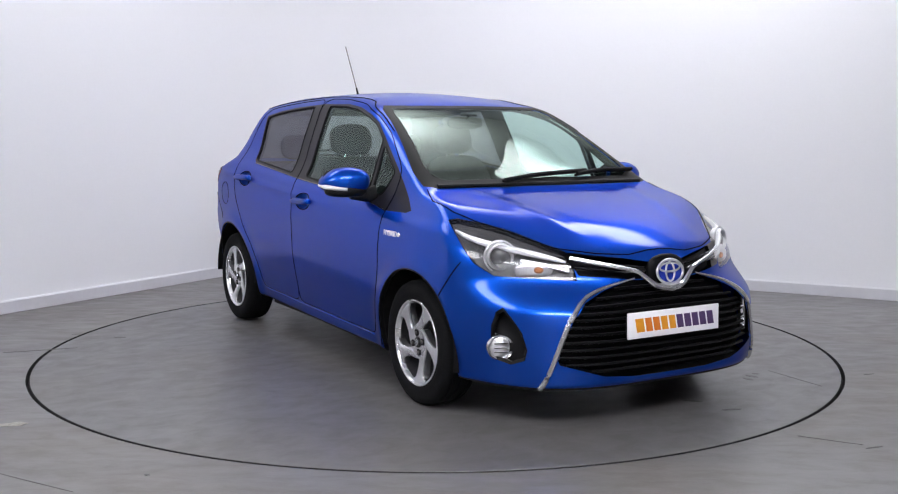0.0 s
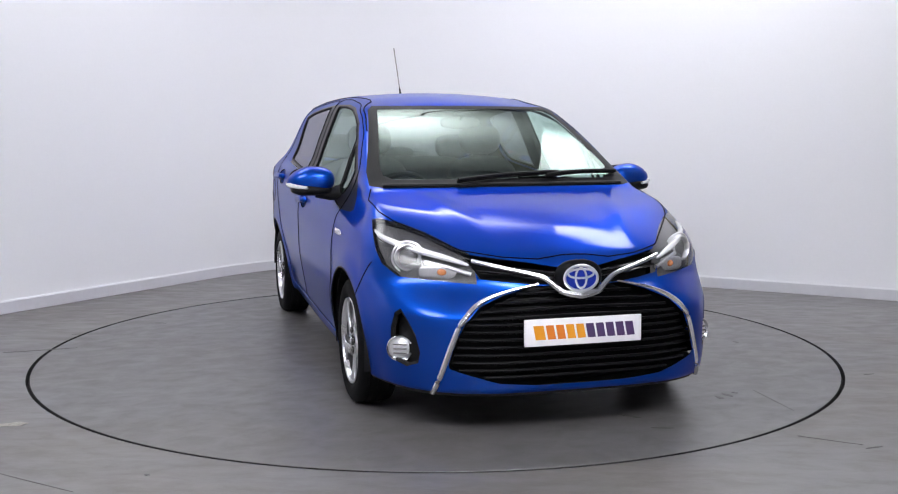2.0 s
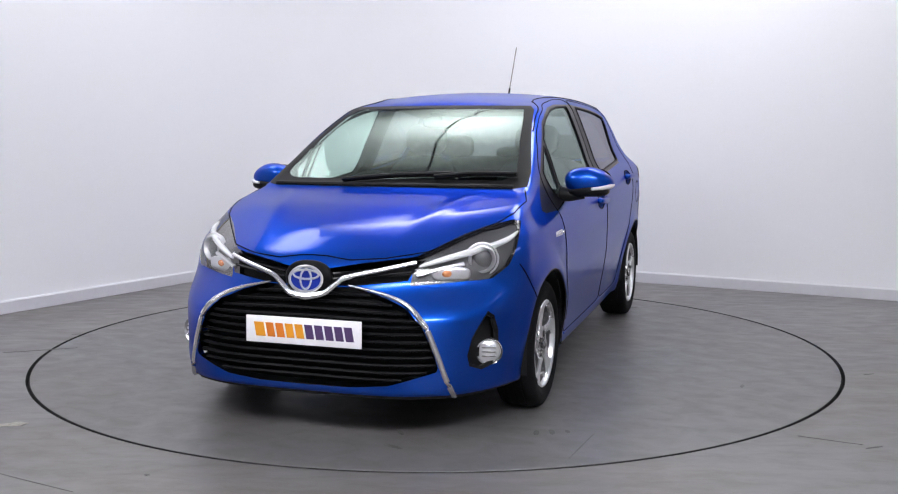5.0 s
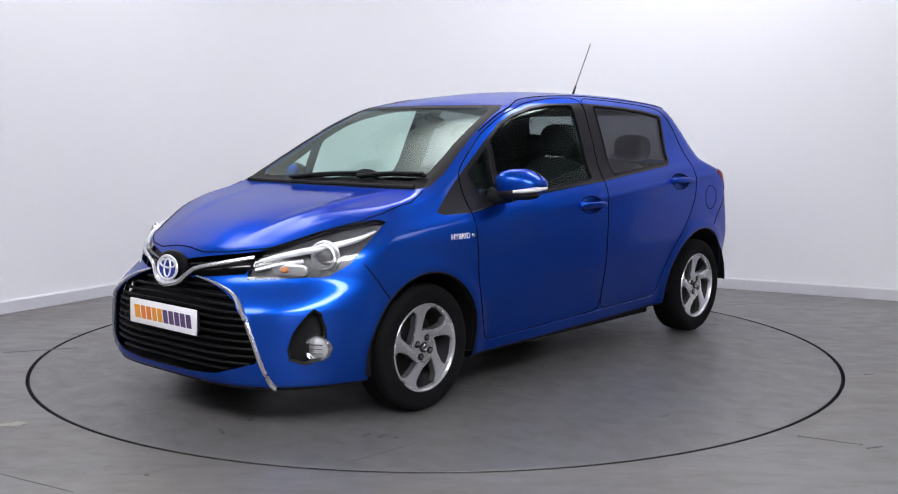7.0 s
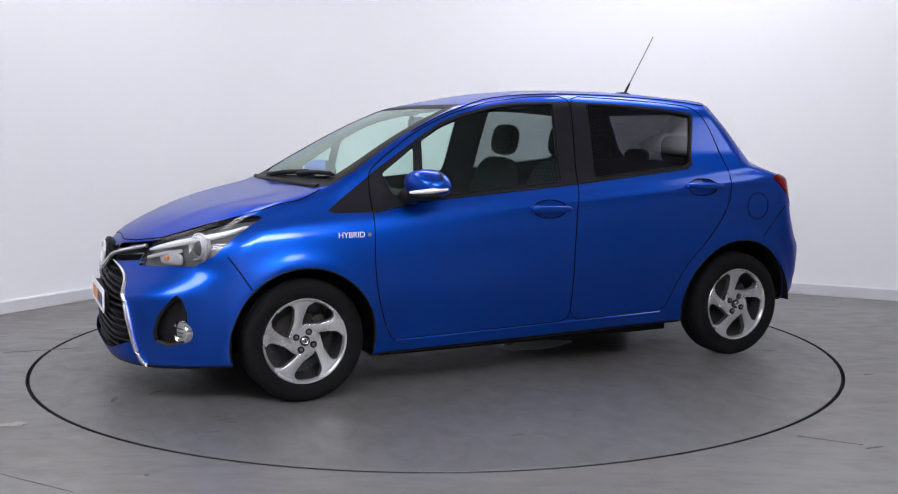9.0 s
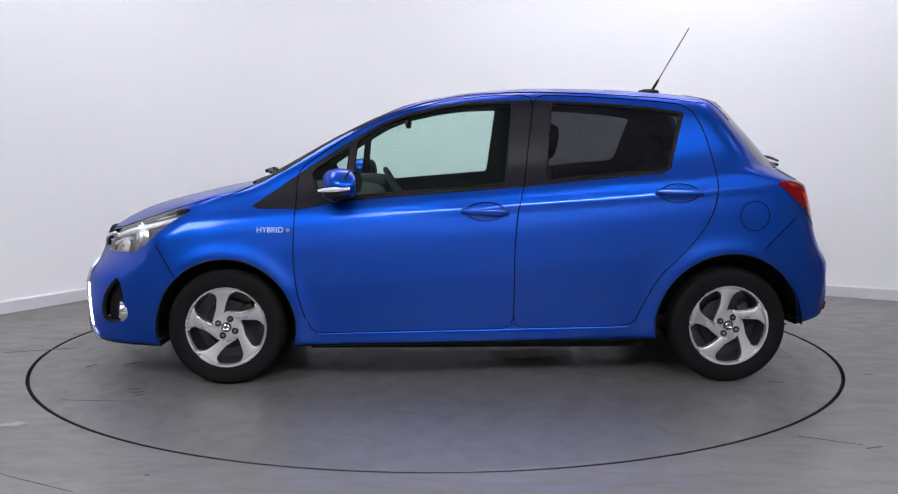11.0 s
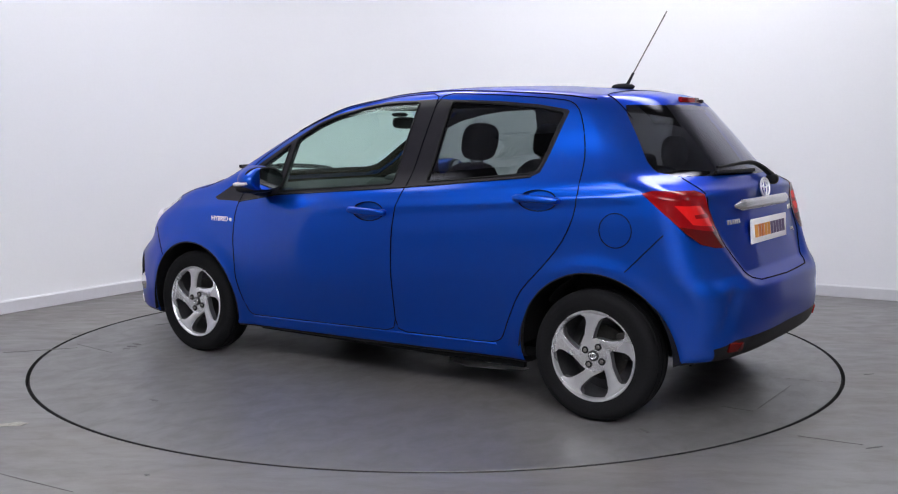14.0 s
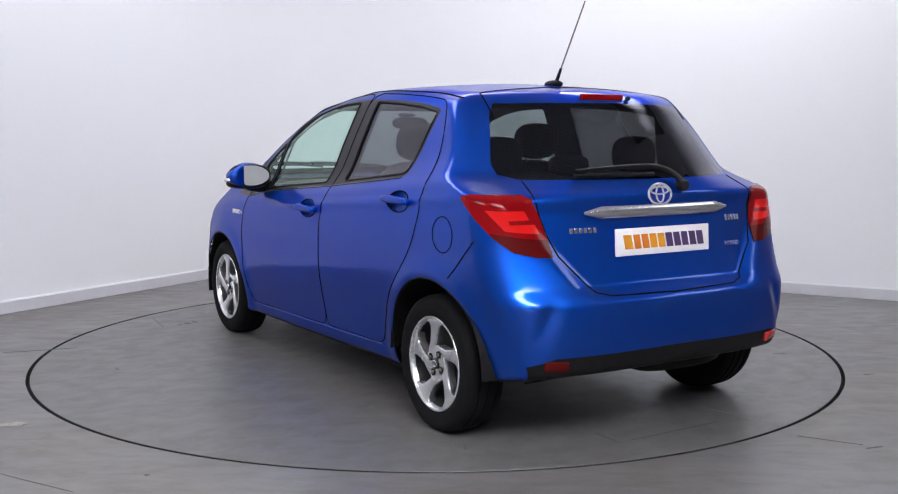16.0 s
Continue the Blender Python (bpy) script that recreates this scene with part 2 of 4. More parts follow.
def room():
    fil = 1.5
    a, b = CORNER + LEFT * fil, CORNER + RIGHT * fil
    arc = [(1 - t) ** 2 * a + 2 * t * (1 - t) * CORNER + t * t * b for t in (k / 12 for k in range(13))]
    line = [CORNER + LEFT * 6.4, *arc, CORNER + RIGHT * 6.6]
    # unseen walls added to close the room; their grey shapes the car's reflections
    closing = [line[-1], Vector((7.2, 0.6)), Vector((7.2, -8.6)), Vector((-7.6, -8.6)), Vector((-7.6, -1.6)), line[0]]

    def sheet(name, pts, z0, z1, thick, material, bev=0.0):
        bm = bmesh.new()
        rows = []
        for i, p in enumerate(pts):
            d = (pts[min(i + 1, len(pts) - 1)] - pts[max(i - 1, 0)]).normalized()
            n = Vector((-d.y, d.x))
            rows.append([bm.verts.new((*(p + n * o), z)) for o, z in ((0, z0), (0, z1), (thick, z1), (thick, z0))])
        for p, q in zip(rows, rows[1:]):
            for k in range(4):
                bm.faces.new((p[k], p[(k + 1) % 4], q[(k + 1) % 4], q[k]))
        bm.faces.new(rows[0])
        bm.faces.new(rows[-1][::-1])
        bmesh.ops.recalc_face_normals(bm, faces=bm.faces[:])
        return solid(name, bm, material)

    tagged(sheet("wall_back", line, -0.02, CEIL, 0.15, WALL), "white painted studio wall with a rounded corner", "wall", kind="structure")
    for k, (a, b) in enumerate(zip(closing, closing[1:])):
        tagged(sheet("wall_closing_%d" % (k + 1), [a, b], -0.02, CEIL, 0.15, CLOSINGM), "plain grey unseen wall added to close the room", "wall", kind="structure")
    sk = tagged(sheet("baseboard", line, 0.001, 0.080, -0.016, SKIRT), "low off-white skirting board along the wall", "skirting", kind="structure")
    cap = sheet("top_edge", line, 0.080, 0.090, -0.012, WALL)
    cap.parent = sk
    bm = bmesh.new()
    R, n = 2.243, 160
    ring = [bm.verts.new((R * math.cos(2 * math.pi * k / n), R * math.sin(2 * math.pi * k / n), 0)) for k in range(n)]
    low = [bm.verts.new((v.co.x, v.co.y, -0.05)) for v in ring]
    far = [bm.verts.new((14 * math.cos(2 * math.pi * k / n), 14 * math.sin(2 * math.pi * k / n), 0)) for k in range(n)]
    for k in range(n):
        j = (k + 1) % n
        bm.faces.new((ring[k], far[k], far[j], ring[j]))
        bm.faces.new((low[k], ring[k], ring[j], low[j]))
    bm.faces.new(low)
    fl = tagged(solid("floor", bm, FLOORM), "grey scuffed studio floor round the turntable", "floor", kind="structure")
    me = fl.data
    me.materials.append(PITM)
    for p in me.polygons:
        if p.center.z < -0.01:
            p.material_index = 1
    cb = box_bm(24, 24, 0.1, pose(0, -2, CEIL + 0.05))
    tagged(solid("ceiling", cb, WALL, False), "plain white studio ceiling", "ceiling", kind="structure")


def floor_marks():
    """Worn paint and old joints in the floor outside the disc."""
    rnd = random.Random(4)

    def patch(name, x, y, rx, ry, rot, material, label, rough=0.35, n=22, z=0.004):
        bm = bmesh.new()
        pts = []
        for k in range(n):
            r = 1 - rough * rnd.random()
            pts.append(bm.verts.new((rx * r * math.cos(2 * math.pi * k / n), ry * r * math.sin(2 * math.pi * k / n), 0)))
        f = bm.faces.new(pts)
        e = bmesh.ops.extrude_face_region(bm, geom=[f])
        bmesh.ops.translate(bm, verts=[v for v in e["geom"] if isinstance(v, bmesh.types.BMVert)], vec=(0, 0, 0.0015))
        bmesh.ops.recalc_face_normals(bm, faces=bm.faces[:])
        bm.transform(pose(x, y, 0.0005, 0, 0, rot))
        return tagged(solid(name, bm, material, False), label, "floor mark", kind="structure")

    for q in MARKS:
        patch("floor_mark", *q)


def turntable():
    tt = new("turntable")
    tagged(tt, "round grey vehicle turntable flush with the floor", "turntable")
    part("deck", lathe([(-0.003, 2.2235), (0.0, 2.2215), (0.0, 0.0)], 160, "z"), DISC, tt)
    # added near-black ring: shade for the front of the gap, given as colour
    part("gap_shade_ring", lathe([(-0.05, 2.2255), (-0.0015, 2.2255), (-0.0015, 2.2230), (-0.05, 2.2230)], 160, "z"), PITM, tt, "near-black ring that puts the gap's shade on the deck edge")
    for x, y, rx, ry, rz in SMUDGES:
        bm = lathe([(0.0, 1.0), (0.0012, 0.96), (0.0012, 0.0)], 14, "z")
        bm.transform(pose(x, y, 0.0004, 0, 0, rz) @ Matrix.Diagonal((rx, ry, 1, 1)))
        part("scuff", bm, DIRT, tt, "dark rubber scuff")
    rnd = random.Random(2)
    for k in range(9):
        bm = lathe([(0.0, 1.0), (0.0012, 0.96), (0.0012, 0.0)], 10, "z")
        q = k / 8
        bm.transform(pose(-1.60 - 0.55 * q, -0.30 - 0.12 * q, 0.0004, 0, 0, 12) @ Matrix.Diagonal((0.012 + 0.02 * rnd.random(), 0.004, 1, 1)))
        part("pale_fleck", bm, FLECK, tt, "pale paint fleck")
    rim = [(0.26 * math.cos(k * 0.314) * (1 - 0.25 * rnd.random()), 0.13 * math.sin(k * 0.314) * (1 - 0.3 * rnd.random())) for k in range(20)]
    patch = prism(rim, 0.002, pose(-0.51, 0.27, 0.014, 90, 0, 4))
    bmesh.ops.recalc_face_normals(patch, faces=patch.faces[:])
    part("pale_patch", patch, PALE, tt, "pale ragged patch on the deck", False)
    return tt


def softbox(x, y, sx, sy, watts, rz):
    """An unseen ceiling softbox: even in its middle, fading towards its edges."""
    m = bpy.data.materials.new("softbox_fabric")
    m.use_nodes = True
    N, L = m.node_tree.nodes, m.node_tree.links
    N.clear()
    out, em, co, mp, gr, mr = (N.new("ShaderNode" + k) for k in ("OutputMaterial", "Emission", "TexCoord", "Mapping", "TexGradient", "MapRange"))
    gr.gradient_type = "SPHERICAL"
    mp.inputs["Scale"].default_value = (2 / sx, 2 / sy, 1)
    mr.interpolation_type = "SMOOTHSTEP"
    mr.inputs["From Max"].default_value = 0.6
    mr.inputs["To Min"].default_value, mr.inputs["To Max"].default_value = 0.05, watts / (math.pi * sx * sy * 0.43)
    em.inputs[0].default_value = (0.955, 0.958, 1.0, 1)
    L.new(co.outputs["Object"], mp.inputs[0])
    L.new(mp.outputs[0], gr.inputs[0])
    L.new(gr.outputs[1], mr.inputs[0])
    L.new(mr.outputs[0], em.inputs[1])
    L.new(em.outputs[0], out.inputs[0])
    ob = new("softbox")
    ob.matrix_basis = pose(x, y, CEIL - 0.16, 0, 0, rz)
    tagged(ob, "unseen rectangular white softbox on the ceiling", "studio light", "softboxes")
    part("diffuser", box_bm(sx, sy, 0.02, bevel=0.006), m, ob, smooth=False)
    part("frame", box_bm(sx + 0.06, sy + 0.06, 0.10, pose(0, 0, 0.066), 0.01), SKIRT, ob, smooth=False)


def light_canopy():
    """Stretched diffuser under the ceiling, lit from above, brightest in its middle."""
    m = bpy.data.materials.new("glowing_fabric")
    m.use_nodes = True
    N, L = m.node_tree.nodes, m.node_tree.links
    N.clear()
    out, em, co, mp, gr, mr = (N.new("ShaderNode" + k) for k in ("OutputMaterial", "Emission", "TexCoord", "Mapping", "TexGradient", "MapRange"))
    gr.gradient_type = "QUADRATIC_SPHERE"
    mp.inputs["Scale"].default_value = (1 / 1.7, 1 / 1.25, 1)
    mr.inputs["To Min"].default_value, mr.inputs["To Max"].default_value = 0.6, CANOPY_GLOW
    em.inputs[0].default_value = (0.962, 0.96, 1.0, 1)
    L.new(co.outputs["Object"], mp.inputs[0])
    L.new(mp.outputs[0], gr.inputs[0])
    L.new(gr.outputs[1], mr.inputs[0])
    L.new(mr.outputs[0], em.inputs[1])
    L.new(em.outputs[0], out.inputs[0])
    ob = solid("light_canopy", box_bm(2.8, 2.0, 0.03, bevel=0.008), m, False)
    ob.matrix_basis = pose(-0.1, 1.55, CEIL - 0.25)
    tagged(ob, "large glowing fabric light canopy hung under the ceiling", "studio light")
    for sx in (-1.2, 1.2):
        for sy in (-0.8, 0.8):
            part("hanger", tube([(sx, sy, 0.01), (sx, sy, 0.25)], 0.006, 6), SKIRT, ob)


def ceiling_cable():
    """A loose black lamp lead that hangs below the canopy."""
    line = smooth_line([(-1.3, -1.0, CEIL), (-0.95, -0.4, 3.58), (-0.58, 0.5, 3.50), (-0.28, 1.3, 3.50), (0.15, 2.0, 3.52), (0.75, 2.4, 3.62), (0.95, 2.5, CEIL)], 6)
    tagged(solid("lamp_cable", tube(line, 0.011, 6), BLACK), "thin black lamp cable sagging under the ceiling", "cable")


CANOPY_GLOW = 15.0
# unit: metres; place, half sizes, turn, material, label
MARKS = [(-1.84, -1.60, 0.08, 0.045, 10, STAIN, "chipped pale patch in the grey floor", 0.55),
         (1.61, -1.855, 0.14, 0.0022, -29, DIRT, "thin dark crack in the grey floor", 0.1),
         (-2.29, -0.10, 0.21, 0.012, 18, DIRT, "faint dark joint in the grey floor", 0.3),
         (-1.50, -2.30, 0.26, 0.0022, -30, DIRT, "thin dark crack in the grey floor", 0.1),
         (-1.07, -2.25, 0.012, 0.009, 0, DIRT, "small dark chip in the grey floor", 0.3),
         (2.25, -0.72, 0.03, 0.006, 10, DIRT, "small dark scratch in the grey floor", 0.3),
         (1.75, -1.95, 0.05, 0.006, 20, DIRT, "small dark scratch in the grey floor", 0.3),
         (-2.24, 0.36, 0.03, 0.008, 25, DIRT, "small dark scratch in the grey floor", 0.3)]
SMUDGES = [(1.61, 1.187, 0.19, 0.003, -5), (-1.91, 0.337, 0.076, 0.004, 0), (-1.988, 0.03, 0.004, 0.27, 0), (1.47, 1.03, 0.035, 0.013, 20), (1.50, 0.97, 0.032, 0.013, 10), (1.44, 1.09, 0.02, 0.010, 30), (1.87, 0.47, 0.05, 0.012, 70),
           (1.67, 0.42, 0.05, 0.012, 40), (-1.7, 0.9, 0.04, 0.010, -30), (0.4, 1.75, 0.03, 0.010, 0), (-1.2, -1.55, 0.04, 0.008, 60)]


# ---------------------------------------------------------------- the car's outer form
# car space: x ahead, y to its left, z up, origin on the floor midway between the axles
def curve(xs, ys):
    """Monotone cubic through the knots."""
    x, y = np.array(xs, float), np.array(ys, float)
    h, d = np.diff(x), np.diff(y) / np.diff(x)
    m = np.zeros(len(x))
    m[0], m[-1] = d[0], d[-1]
    for i in range(1, len(x) - 1):
        if d[i - 1] * d[i] > 0:
            w1, w2 = 2 * h[i] + h[i - 1], h[i] + 2 * h[i - 1]
            m[i] = (w1 + w2) / (w1 / d[i - 1] + w2 / d[i])

    def f(q):
        q = np.clip(q, x[0], x[-1])
        i = np.clip(np.searchsorted(x, q) - 1, 0, len(h) - 1)
        t = (q - x[i]) / h[i]
        return ((1 + 2 * t) * (1 - t) ** 2 * y[i] + t * (1 - t) ** 2 * h[i] * m[i] + t * t * (3 - 2 * t) * y[i + 1] + t * t * (t - 1) * h[i] * m[i + 1])
    return f


TOP = curve([-1.9, -1.45, -1.35, -1.2, -0.95, -0.65, -0.35, 0.0, 0.2, 0.33, 0.5, 0.7, 0.9, 1.0, 1.1, 1.17, 1.3, 1.5, 1.7, 1.9, 2.0, 2.15],
            [1.32, 1.415, 1.428, 1.450, 1.474, 1.490, 1.492, 1.470, 1.440, 1.412, 1.347, 1.250, 1.138, 1.080, 1.020, 0.990, 0.960, 0.922, 0.873, 0.808, 0.757, 0.66])
WIDE = curve([-1.9, -1.75, -1.6, -1.4, -1.1, -0.5, 0.3, 0.9, 1.25, 1.5, 1.7, 1.85, 2.0, 2.15],
             [0.722, 0.784, 0.820, 0.837, 0.842, 0.842, 0.842, 0.838, 0.836, 0.82, 0.79, 0.748, 0.69, 0.61])
INSET = curve([-0.9, -0.80, -0.74, -0.68, -0.61, -0.55, -0.4, -0.25, -0.13, -0.06, 0.0, 0.06, 0.2, 0.4, 0.55],
              [0.10, 0.066, 0.053, 0.044, 0.033, 0.022, 0.004, 0.0025, 0.014, 0.034, 0.075, 0.112, 0.168, 0.254, 0.33])
NOSE = curve([0.1, 0.17, 0.22, 0.3, 0.45, 0.56, 0.62, 0.68, 0.75, 0.8, 0.95], [1.93, 2.035, 2.078, 2.088, 2.082, 2.06, 2.043, 2.03, 1.995, 1.93, 1.7])
TAIL = curve([0.1, 0.25, 0.32, 0.45, 0.58, 0.66, 0.78, 0.92, 1.0, 1.03, 1.08, 1.24, 1.39, 1.43, 1.5],
             [1.70, 1.80, 1.848, 1.872, 1.866, 1.825, 1.785, 1.755, 1.735, 1.70, 1.648, 1.500, 1.365, 1.34, 1.30])
CROWN = curve([-1.6, -0.6, 0.2, 0.4, 1.1, 1.3, 1.5, 1.8, 2.1], [0.05, 0.05, 0.045, 0.02, 0.012, 0.015, 0.02, 0.075, 0.105])
LOW = curve([-1.9, -1.65, -1.5, -0.9, 0.9, 1.6, 2.1], [0.32, 0.285, 0.25, 0.205, 0.185, 0.185, 0.175])
AXLES, HUBZ, ARCH = (1.255, -1.255), 0.29, (0.345, 0.366)


def step(a, b, x):
    t = np.clip((x - a) / (b - a), 0, 1)
    return t * t * (3 - 2 * t)


def smax(a, b, k):
    h = np.clip(0.5 + 0.5 * (a - b) / k, 0, 1)
    return b + (a - b) * h + k * h * (1 - h)


def body_field(P):
    """Below zero inside the body."""
    x, y, z = P[..., 0], np.abs(P[..., 1]), P[..., 2]
    belt = 0.986 - 0.088 * x
    side = WIDE(x) - INSET(z - belt)
    for ax, r in zip(AXLES, ARCH):
        d = np.hypot(x - ax, z - HUBZ)
        side = side + 0.014 * np.exp(-((d - r - 0.01) / 0.055) ** 2)
    side = side + 0.007 * np.exp(-((z - 0.884 + 0.073 * x) / 0.022) ** 2) * step(0.5, 0.0, x) * step(-1.55, -1.35, x)
    fs = y - side
    ridge = 0.006 * np.exp(-((y - 0.30 - 0.22 * (1.95 - x)) / 0.05) ** 2) * step(1.1, 1.35, x) * step(2.0, 1.8, x)
    ft = z - (TOP(x) - CROWN(x) * (y / 0.66) ** 2 + ridge)
    up = step(0.5, 0.66, z)
    ff = x - (NOSE(z) - (1 - up) * 0.115 * (y / 0.59) ** 4 - up * (0.27 * (y / 0.65) ** 2))
    hi = step(0.98, 1.1, z)
    hatch = step(0.59, 0.66, z) * step(0.50, 0.37, y - 0.75 * np.clip(z - 0.63, 0, 0.5)) * step(1.06, 0.93, z)
    fr = -x - (TAIL(z) - 0.036 * hatch - (1 - hi) * 0.05 * (y / 0.6) ** 3.5 - hi * 0.15 * (y / 0.58) ** 2.5)
    fr = fr + 0.011 * np.exp(-((y - 0.665 + 0.45 * (z - 0.47)) / 0.035) ** 2) * step(0.34, 0.40, z) * step(0.64, 0.55, z)
    fb = LOW(x) - z
    f = smax(fs, ft, 0.085 - 0.045 * step(0.9, 1.3, x))
    f = smax(f, ff, 0.10)
    f = smax(f, fr, 0.075)
    return smax(f, fb, 0.03)


def gradient(P):
    e = 0.004
    g = np.stack([body_field(P + e * np.eye(3)[i]) - body_field(P - e * np.eye(3)[i]) for i in range(3)], -1)
    return g / np.maximum(np.linalg.norm(g, axis=-1, keepdims=True), 1e-9)


def cast(O, D, far=2.6):
    """From outside points inward along D: the first meeting with the body."""
    lo, hi = np.zeros(len(O)), np.full(len(O), far)
    ts = np.linspace(0, far, 110)
    found = np.zeros(len(O), bool)
    for a, b in zip(ts, ts[1:]):
        inn = (body_field(O + b * D) < 0) & ~found
        lo[inn], hi[inn] = a, b
        found |= inn
    for _ in range(22):
        mid = (lo + hi) / 2
        i = body_field(O + mid[:, None] * D) < 0
        hi, lo = np.where(i, mid, hi), np.where(i, lo, mid)
    return O + hi[:, None] * D


Q = math.sqrt(0.5)
# view axes by which outlines are given: towards the eye, and the flat coordinate h
VIEWS = {"side": ((0, 1, 0), (1, 0, 0)), "front": ((1, 0, 0), (0, 1, 0)), "rear": ((-1, 0, 0), (0, 1, 0)),
         "lamp": ((Q, Q, 0), (Q, -Q, 0)), "tail": ((-Q, Q, 0), (Q, Q, 0))}


def on_body(view, pts, lift=0.0):
    """Points (h, z) of a view, laid on the body."""
    d, hx = (np.array(v) for v in VIEWS[view])
    A = np.array(pts, float)
    O = A[:, :1] * hx + A[:, 1:2] * np.array((0, 0, 1.0)) + d * 2.4
    S = cast(O, np.tile(-d, (len(A), 1)), 3.0)
    return S + gradient(S) * lift if lift else S


def dense(pts, gap=0.02, closed=False):
    P = [np.array(p, float) for p in pts] + ([np.array(pts[0], float)] if closed else [])
    out = []
    for a, b in zip(P, P[1:]):
        n = max(1, int(np.linalg.norm(b - a) / gap))
        out += [a + (b - a) * k / n for k in range(n)]
    return out if closed else out + [P[-1]]


def rounded(pts, r=0.03, n=4):
    """A closed outline with its corners rounded."""
    out = []
    P = [np.array(p, float) for p in pts]
    for i, p in enumerate(P):
        a, b = P[i - 1] - p, P[(i + 1) % len(P)] - p
        la, lb = np.linalg.norm(a), np.linalg.norm(b)
        k = min(r, la * 0.45, lb * 0.45)
        s, e = p + a / la * k, p + b / lb * k
        for t in np.linspace(0, 1, n):
            out.append(tuple((1 - t) ** 2 * s + 2 * t * (1 - t) * p + t * t * e))
    return out


def inside(pts, h, z):
    c = np.zeros(len(h), bool)
    for (x0, y0), (x1, y1) in zip(pts, pts[1:] + pts[:1]):
        if y0 != y1:
            c ^= ((y0 > z) != (y1 > z)) & (h < (x1 - x0) * (z - y0) / (y1 - y0) + x0)
    return c


def half_shell():
    """The body's left half as a fine quad mesh."""
    ax0, ax1, n, cap, nv = np.array((-1.25, 0, 0.66)), np.array((1.55, 0, 0.50)), 120, 56, 150
    O, D = [], []
    for i in range(-cap, n + cap + 1):
        t = min(max(i / n, 0), 1)
        o = ax0 + (ax1 - ax0) * t
        tilt = (i / cap if i < 0 else (i - n) / cap if i > n else 0) * math.pi / 2
        v = np.linspace(0, math.pi, nv + 1)
        O.append(np.tile(o, (nv + 1, 1)))
        D.append(np.stack([np.full(nv + 1, math.sin(tilt)), math.cos(tilt) * np.sin(v), -math.cos(tilt) * np.cos(v)], -1))
    O, D = np.concatenate(O), np.concatenate(D)
    lo, hi = np.zeros(len(O)), np.full(len(O), 1.6)
    for _ in range(26):
        mid = (lo + hi) / 2
        i = body_field(O + mid[:, None] * D) < 0
        lo, hi = np.where(i, mid, lo), np.where(i, hi, mid)
    P = O + lo[:, None] * D
    rows, w = n + 2 * cap + 1, nv + 1
    P[np.arange(rows) * w, 1] = 0
    P[np.arange(rows) * w + nv, 1] = 0
    faces = [(i * w + j, i * w + j + 1, (i + 1) * w + j + 1, (i + 1) * w + j) for i in range(rows - 1) for j in range(nv)]
    me = bpy.data.meshes.new("half")
    me.from_pydata(P.tolist(), [], faces)
    bm = bmesh.new()
    bm.from_mesh(me)
    bpy.data.meshes.remove(me)
    bmesh.ops.remove_doubles(bm, verts=bm.verts[:], dist=1e-5)
    return bm


def cut(bm, layer, code, view, pts, lo=(-9, -9, -9), hi=(9, 9, 9), over=None):
    """Cuts the outline into the shell and marks the faces in it with the code."""
    d, hx = (np.array(v) for v in VIEWS[view])
    A = np.array(pts)
    (h0, z0), (h1, z1) = A.min(0) - 0.05, A.max(0) + 0.05

    def near():
        out = []
        for f in bm.faces:
            c = f.calc_center_median()
            if lo[0] < c.x < hi[0] and lo[1] < c.y < hi[1] and lo[2] < c.z < hi[2] and z0 < c.z < z1:
                h = c.x * hx[0] + c.y * hx[1]
                if h0 < h < h1 and f.normal.dot(Vector(d)) > 0.02:
                    out.append(f)
        return out

    ext = {}

    def extent(f):
        hs = [v.co.x * hx[0] + v.co.y * hx[1] for v in f.verts]
        zs = [v.co.z for v in f.verts]
        ext[f] = (min(hs), max(hs), min(zs), max(zs))

    hx, dv = tuple(float(q) for q in hx), Vector(d)
    for f in near():
        extent(f)
    hxa = np.array(hx)
    for a, b in zip(A, np.roll(A, -1, 0)):
        if np.linalg.norm(b - a) < 1e-6:
            continue
        (m0, m1), (M0, M1) = (np.minimum(a, b) - 0.004).tolist(), (np.maximum(a, b) + 0.004).tolist()
        some = [f for f, (p, q, r, s) in ext.items() if q >= m0 and p <= M0 and s >= m1 and r <= M1]
        if not some:
            continue
        co = Vector(hxa * a[0]) + Vector((0, 0, a[1]))
        along = Vector(hxa * (b - a)[0]) + Vector((0, 0, (b - a)[1]))
        no = along.cross(Vector(d)).normalized()
        geom = set(some)
        for f in some:
            geom.update(f.edges)
            geom.update(f.verts)
        r = bmesh.ops.bisect_plane(bm, geom=list(geom), dist=1e-5, plane_co=co, plane_no=no)
        fresh = {f for f in r["geom"] if isinstance(f, bmesh.types.BMFace)}
        for f in some:
            ext.pop(f, None)
        for f in fresh | {f for f in some if f.is_valid}:
            extent(f)
    pool = list(ext)
    C = np.array([tuple(f.calc_center_median()) for f in pool]) if pool else np.zeros((0, 3))
    for f, ok in zip(pool, inside([tuple(q) for q in A], C @ hxa, C[:, 2])):
        if ok and (over is None or f[layer] in over):
            f[layer] = code


